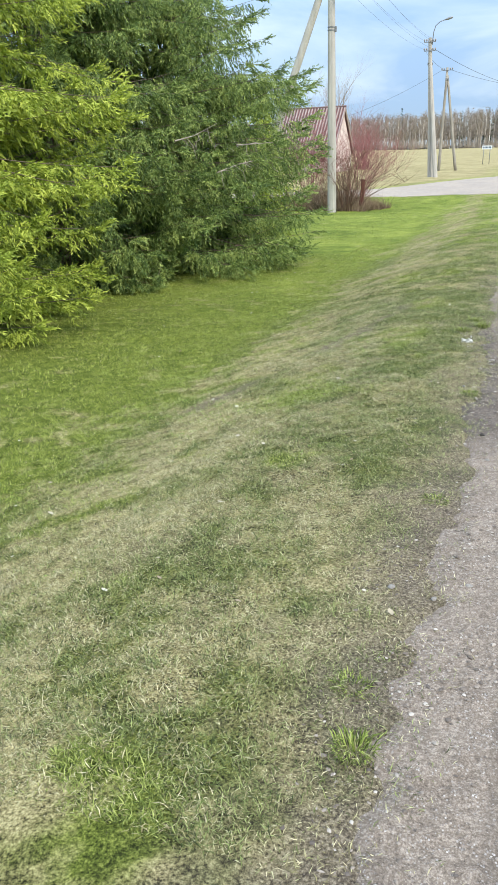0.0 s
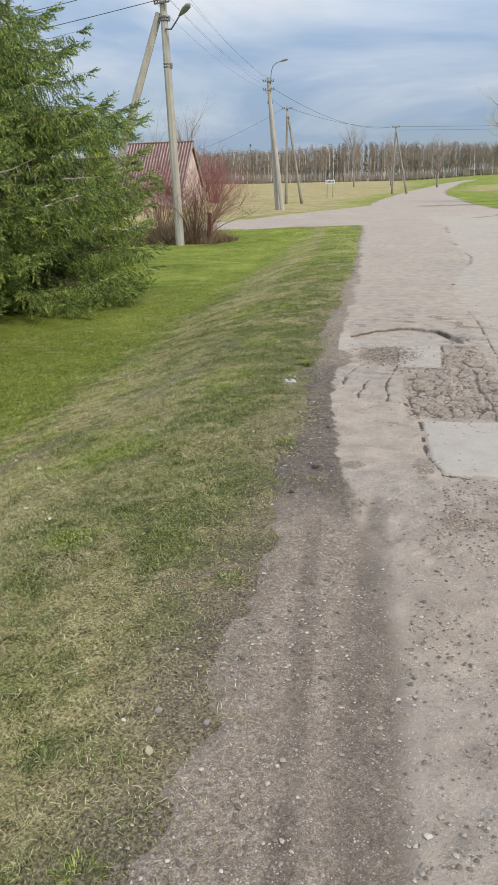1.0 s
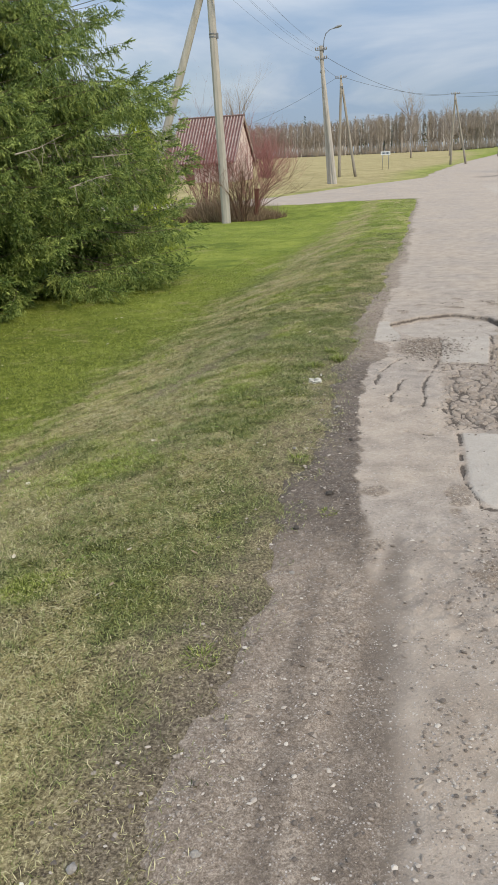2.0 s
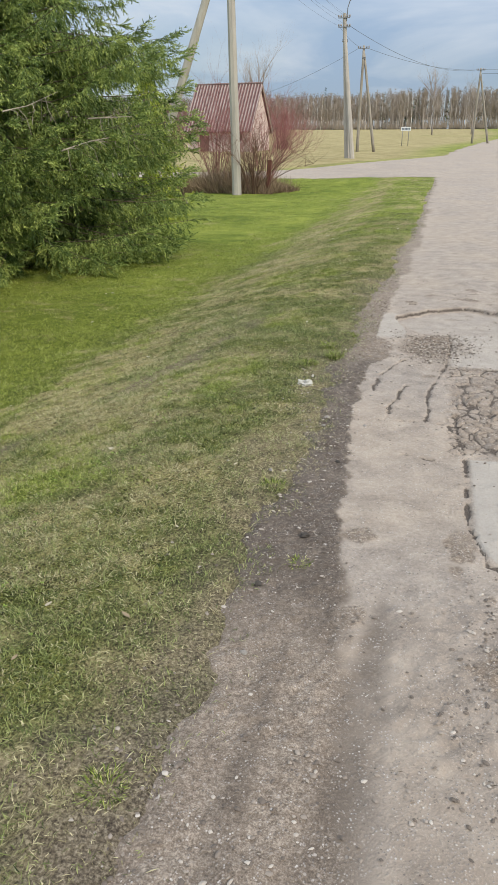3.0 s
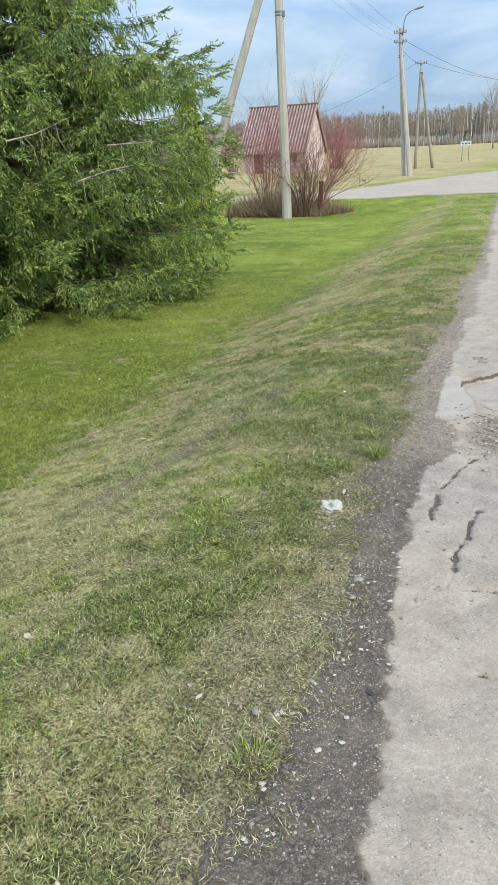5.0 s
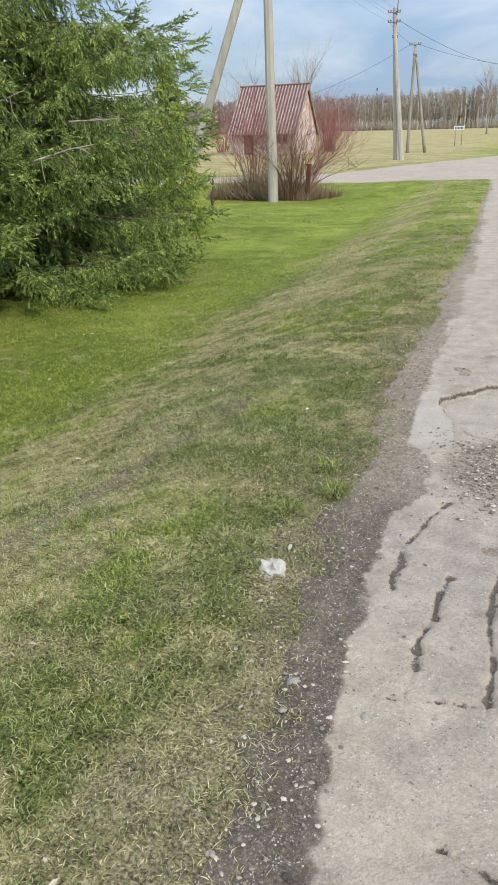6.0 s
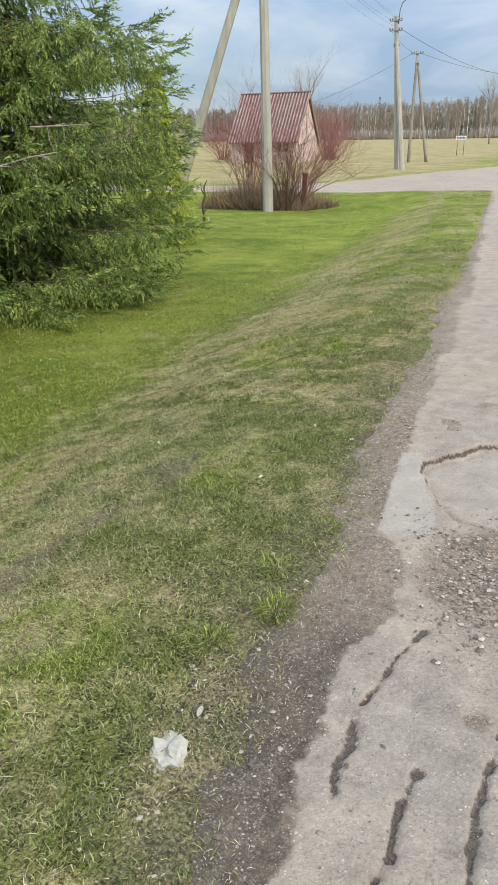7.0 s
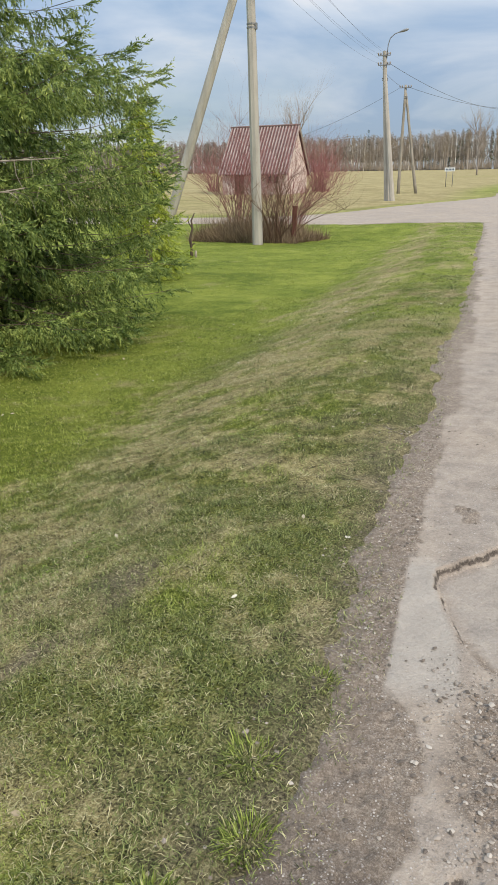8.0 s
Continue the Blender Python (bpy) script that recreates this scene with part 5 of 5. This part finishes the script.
def tuft(at, n, tall, wide, seed, label):
    """A clump of longer blades."""
    rs = np.random.RandomState(seed)
    a, k = rs.rand(n) * 6.283, rs.rand(n) ** 0.6
    x, y = at[0] + wide * 0.4 * k * np.cos(a), at[1] + wide * 0.4 * k * np.sin(a)
    p = np.stack([x, y, land(x, y) - 0.012 + 0 * x], 1)
    out = np.stack([np.cos(a + rs.normal(0, 0.5, n)), np.sin(a + rs.normal(0, 0.5, n)), np.zeros(n)], 1)
    h = tall * rs.uniform(0.5, 1.1, n)[:, None]
    w = np.stack([-out[:, 1], out[:, 0], np.zeros(n)], 1) * 0.0013
    m = p + out * h * 0.3 + np.array([0, 0, 1.0]) * h * 0.6
    e = m + out * h * rs.uniform(0.2, 0.6, (n, 1)) + np.array([0, 0, 1.0]) * h * rs.uniform(-0.1, 0.3, (n, 1))
    v = np.stack([p - w * 0.6, p + w * 0.6, m + w, m - w, e], 1).reshape(-1, 3)
    i = np.arange(n)[:, None] * 5
    f = np.concatenate([i + np.array([0, 1, 2]), i + np.array([0, 2, 3]), i + np.array([3, 2, 4])])
    me = sheet_mesh("grass_tuft", v, f, {"dry": np.repeat((rs.rand(n) < 0.15) * 0.7, 5), "lush": np.full(n * 5, 0.6)}, smooth=False)
    return tagged(part("grass_tuft", me, BLADE), label, "grass tuft", "tufts by the road")


for i, (tx, ty, n, tall, wide) in enumerate(((0.31, -1.9, 90, 0.03, 0.08), (0.03, -4.33, 120, 0.06, 0.1), (-0.02, -4.12, 90, 0.05, 0.1), (-0.1, -0.29, 110, 0.055, 0.12), (-0.3, -0.53, 90, 0.05, 0.12),
                                             (0.08, 0.62, 130, 0.075, 0.12), (0.02, 0.85, 120, 0.07, 0.14), (0.1, -1.35, 80, 0.05, 0.1), (-0.06, 0.42, 120, 0.065, 0.12), (0.12, 1.2, 90, 0.06, 0.1), (0.07, -2.9, 80, 0.05, 0.1))):
    tuft((tx, ty), n * 2, tall * 0.75, wide * 1.2, 100 + i, "small tuft of fresh green grass by the gravel")


# ---- pebbles, rubble and litter ----
STONE = Mat("pebble", 0.85, spec=0.25)
STONE.color(STONE.ramp(STONE.island(), (0.0, (0.12, 0.102, 0.088)), (0.35, (0.17, 0.14, 0.115)), (0.75, (0.33, 0.285, 0.24)), (1.0, (0.50, 0.455, 0.40))))
STONE = STONE.m
OCT = np.array([(1, 0, 0), (-1, 0, 0), (0, 1, 0), (0, -1, 0), (0, 0, 1), (0, 0, -1), (.62, .62, .3), (-.62, .62, .3), (-.62, -.62, .3), (.62, -.62, .3)], float)
OCTF = np.array([(4, 0, 6), (4, 6, 2), (4, 2, 7), (4, 7, 1), (4, 1, 8), (4, 8, 3), (4, 3, 9), (4, 9, 0), (6, 0, 2), (2, 1, 7), (1, 3, 8), (3, 0, 9), (5, 2, 0), (5, 1, 2), (5, 3, 1), (5, 0, 3)])


def pebbles(x, y, size, seed, label):
    rs = np.random.RandomState(seed)
    n = len(x)
    a = rs.rand(n) * 6.283
    s = size[:, None, None] * rs.uniform(0.6, 1.2, (n, 1, 3)) * np.array([1.15, 0.9, 0.55])
    v = OCT[None] * rs.uniform(0.75, 1.15, (n, len(OCT), 1)) * s
    vx = v[..., 0] * np.cos(a)[:, None] - v[..., 1] * np.sin(a)[:, None] + x[:, None]
    vy = v[..., 0] * np.sin(a)[:, None] + v[..., 1] * np.cos(a)[:, None] + y[:, None]
    h, _ = road_surface(x, y)
    vz = v[..., 2] + (np.maximum(land(x, y) + np.maximum(h, -0.05), sward_z(x, y) + 0.004) + size * 0.2)[:, None]
    f = (np.arange(n)[:, None, None] * len(OCT) + OCTF[None]).reshape(-1, 3)
    me = sheet_mesh("pebbles", np.stack([vx, vy, vz], 2).reshape(-1, 3), f, smooth=False)
    return tagged(part("pebbles", me, STONE), label, "pebbles", kind="stuff")


rs = np.random.RandomState(3)
n = 80000
x, y = rs.uniform(-0.16, 2.0, n), rs.uniform(-5.0, 4.0, n)
_, mk = road_surface(x, y)
keep = rs.rand(n) < (0.06 + 0.6 * mk["gravel"] * ease(-0.2, 0.08, x)) * (0.25 + 1.5 * ease(0.45, 0.65, grain(x, y, 3.5, 3, 88)))
x, y = x[keep], y[keep]
pebbles(x, y, 0.0014 + 0.0075 * rs.rand(len(x)) ** 5, 8, "loose grey grit and pebbles strewn over the worn road")
n = 12000
x, y = rs.uniform(0.6, 1.7, n), rs.uniform(-4.6, -1.85, n)
keep = (rs.rand(n) < 0.25 + 0.9 * ease(0.45, 0.62, grain(x, y, 4, 3, 93))) & (x + 0.12 * (grain(x, y, 3, 3, 94) - 0.5) > np.interp(y, [-3.5, -2.4, -1.9], [0.66, 0.79, 0.88]))
x, y = x[keep], y[keep]
pebbles(x, y, 0.0016 + 0.007 * rs.rand(len(x)) ** 3.5, 10, "coarse crumbs standing out of the worn-through asphalt")
x = np.concatenate([rs.normal(1.42, 0.07, 420), rs.normal(0.74, 0.12, 3600), rs.uniform(1.25, 1.45, 160), rs.normal(0.48, 0.05, 120)])
y = np.concatenate([rs.normal(1.75, 0.12, 420), rs.normal(0.98, 0.2, 3600), rs.uniform(-0.8, 0.4, 160), rs.normal(1.32, 0.1, 120)])
pebbles(x, y, 0.0016 + 0.0085 * rs.rand(len(x)) ** 4.5, 9, "broken asphalt crumbs by the sunken hole")


def lump(name, at, size, seed, mat, label, category, flat=0.6, rough=0.3, rz=0):
    bm = bmesh.new()
    bmesh.ops.create_icosphere(bm, subdivisions=3, radius=1.0)
    for v in bm.verts:
        q = v.co * 1.6 + Vector((seed * 7.3, seed * 3.1, 0))
        k = 1 + rough * noise.noise(q) + rough * 0.7 * abs(noise.noise(q * 2.7)) + rough * 0.25 * noise.noise(q * 6)
        v.co = Vector((v.co.x * size[0], v.co.y * size[1], max(v.co.z, -0.5) * size[2])) * k
    me = bpy.data.meshes.new(name)
    bm.to_mesh(me)
    bm.free()
    me.materials.append(mat)
    me.polygons.foreach_set("use_smooth", np.full(len(me.polygons), category == "stone"))
    ob = new(name, me)
    z = rest_z(at[0], at[1]) + size[2] * (-0.05 if category == "stone" else 0.4)
    ob.matrix_basis = pose(at[0], at[1], z + (at[2] if len(at) > 2 else 0.0), 0, 0, rz)
    return tagged(ob, label, category)


PAPER = plain("white_scrap", (0.36, 0.345, 0.295), (0.56, 0.54, 0.48), 60, 0.8, bump=0.006)
PALE_STONE = plain("pale_stone", (0.20, 0.185, 0.165), (0.34, 0.32, 0.29), 40, 0.9, bump=0.004)
lump("white_scrap", (0.0, -0.02, 0.004), (0.034, 0.046, 0.016), 2, PAPER, "crumpled white scrap lying in the verge grass", "litter", rough=0.95, rz=20)
lump("white_scrap", (0.02, 0.13, 0.012), (0.006, 0.013, 0.008), 5, PAPER, "small white shred beside the crumpled scrap", "litter", rough=0.6)
for i, (sx, sy, sz) in enumerate(((0.03, -0.24, 0.026), (0.2, -0.51, 0.017), (0.4, -0.58, 0.011), (0.06, -1.2, 0.010), (0.25, -2.39, 0.010), (0.24, -3.52, 0.012),
                                  (0.14, -3.63, 0.010), (0.0, -3.6, 0.012), (0.385, 0.33, 0.011), (0.39, -0.11, 0.009), (0.2, -0.62, 0.010))):
    lump("stone", (sx, sy), (sz, sz * 0.75, sz * 0.5), 11 + i, PALE_STONE, "pale flat stone at the road's edge", "stone", rough=0.45, rz=i * 40)
CLOD = plain("dark_clod", (0.04, 0.036, 0.032), (0.09, 0.08, 0.07), 40, 0.9)
for i, (sx, sy, sz) in enumerate(((0.27, -1.72, 0.014), (0.18, -2.06, 0.013), (0.3, -1.05, 0.010))):
    lump("soil_clod", (sx + 0.03, sy), (sz, sz * 0.8, sz * 0.6), 40 + i, CLOD, "dark crumbly clod lying on the gravel", "clod", rough=0.6, rz=i * 70)
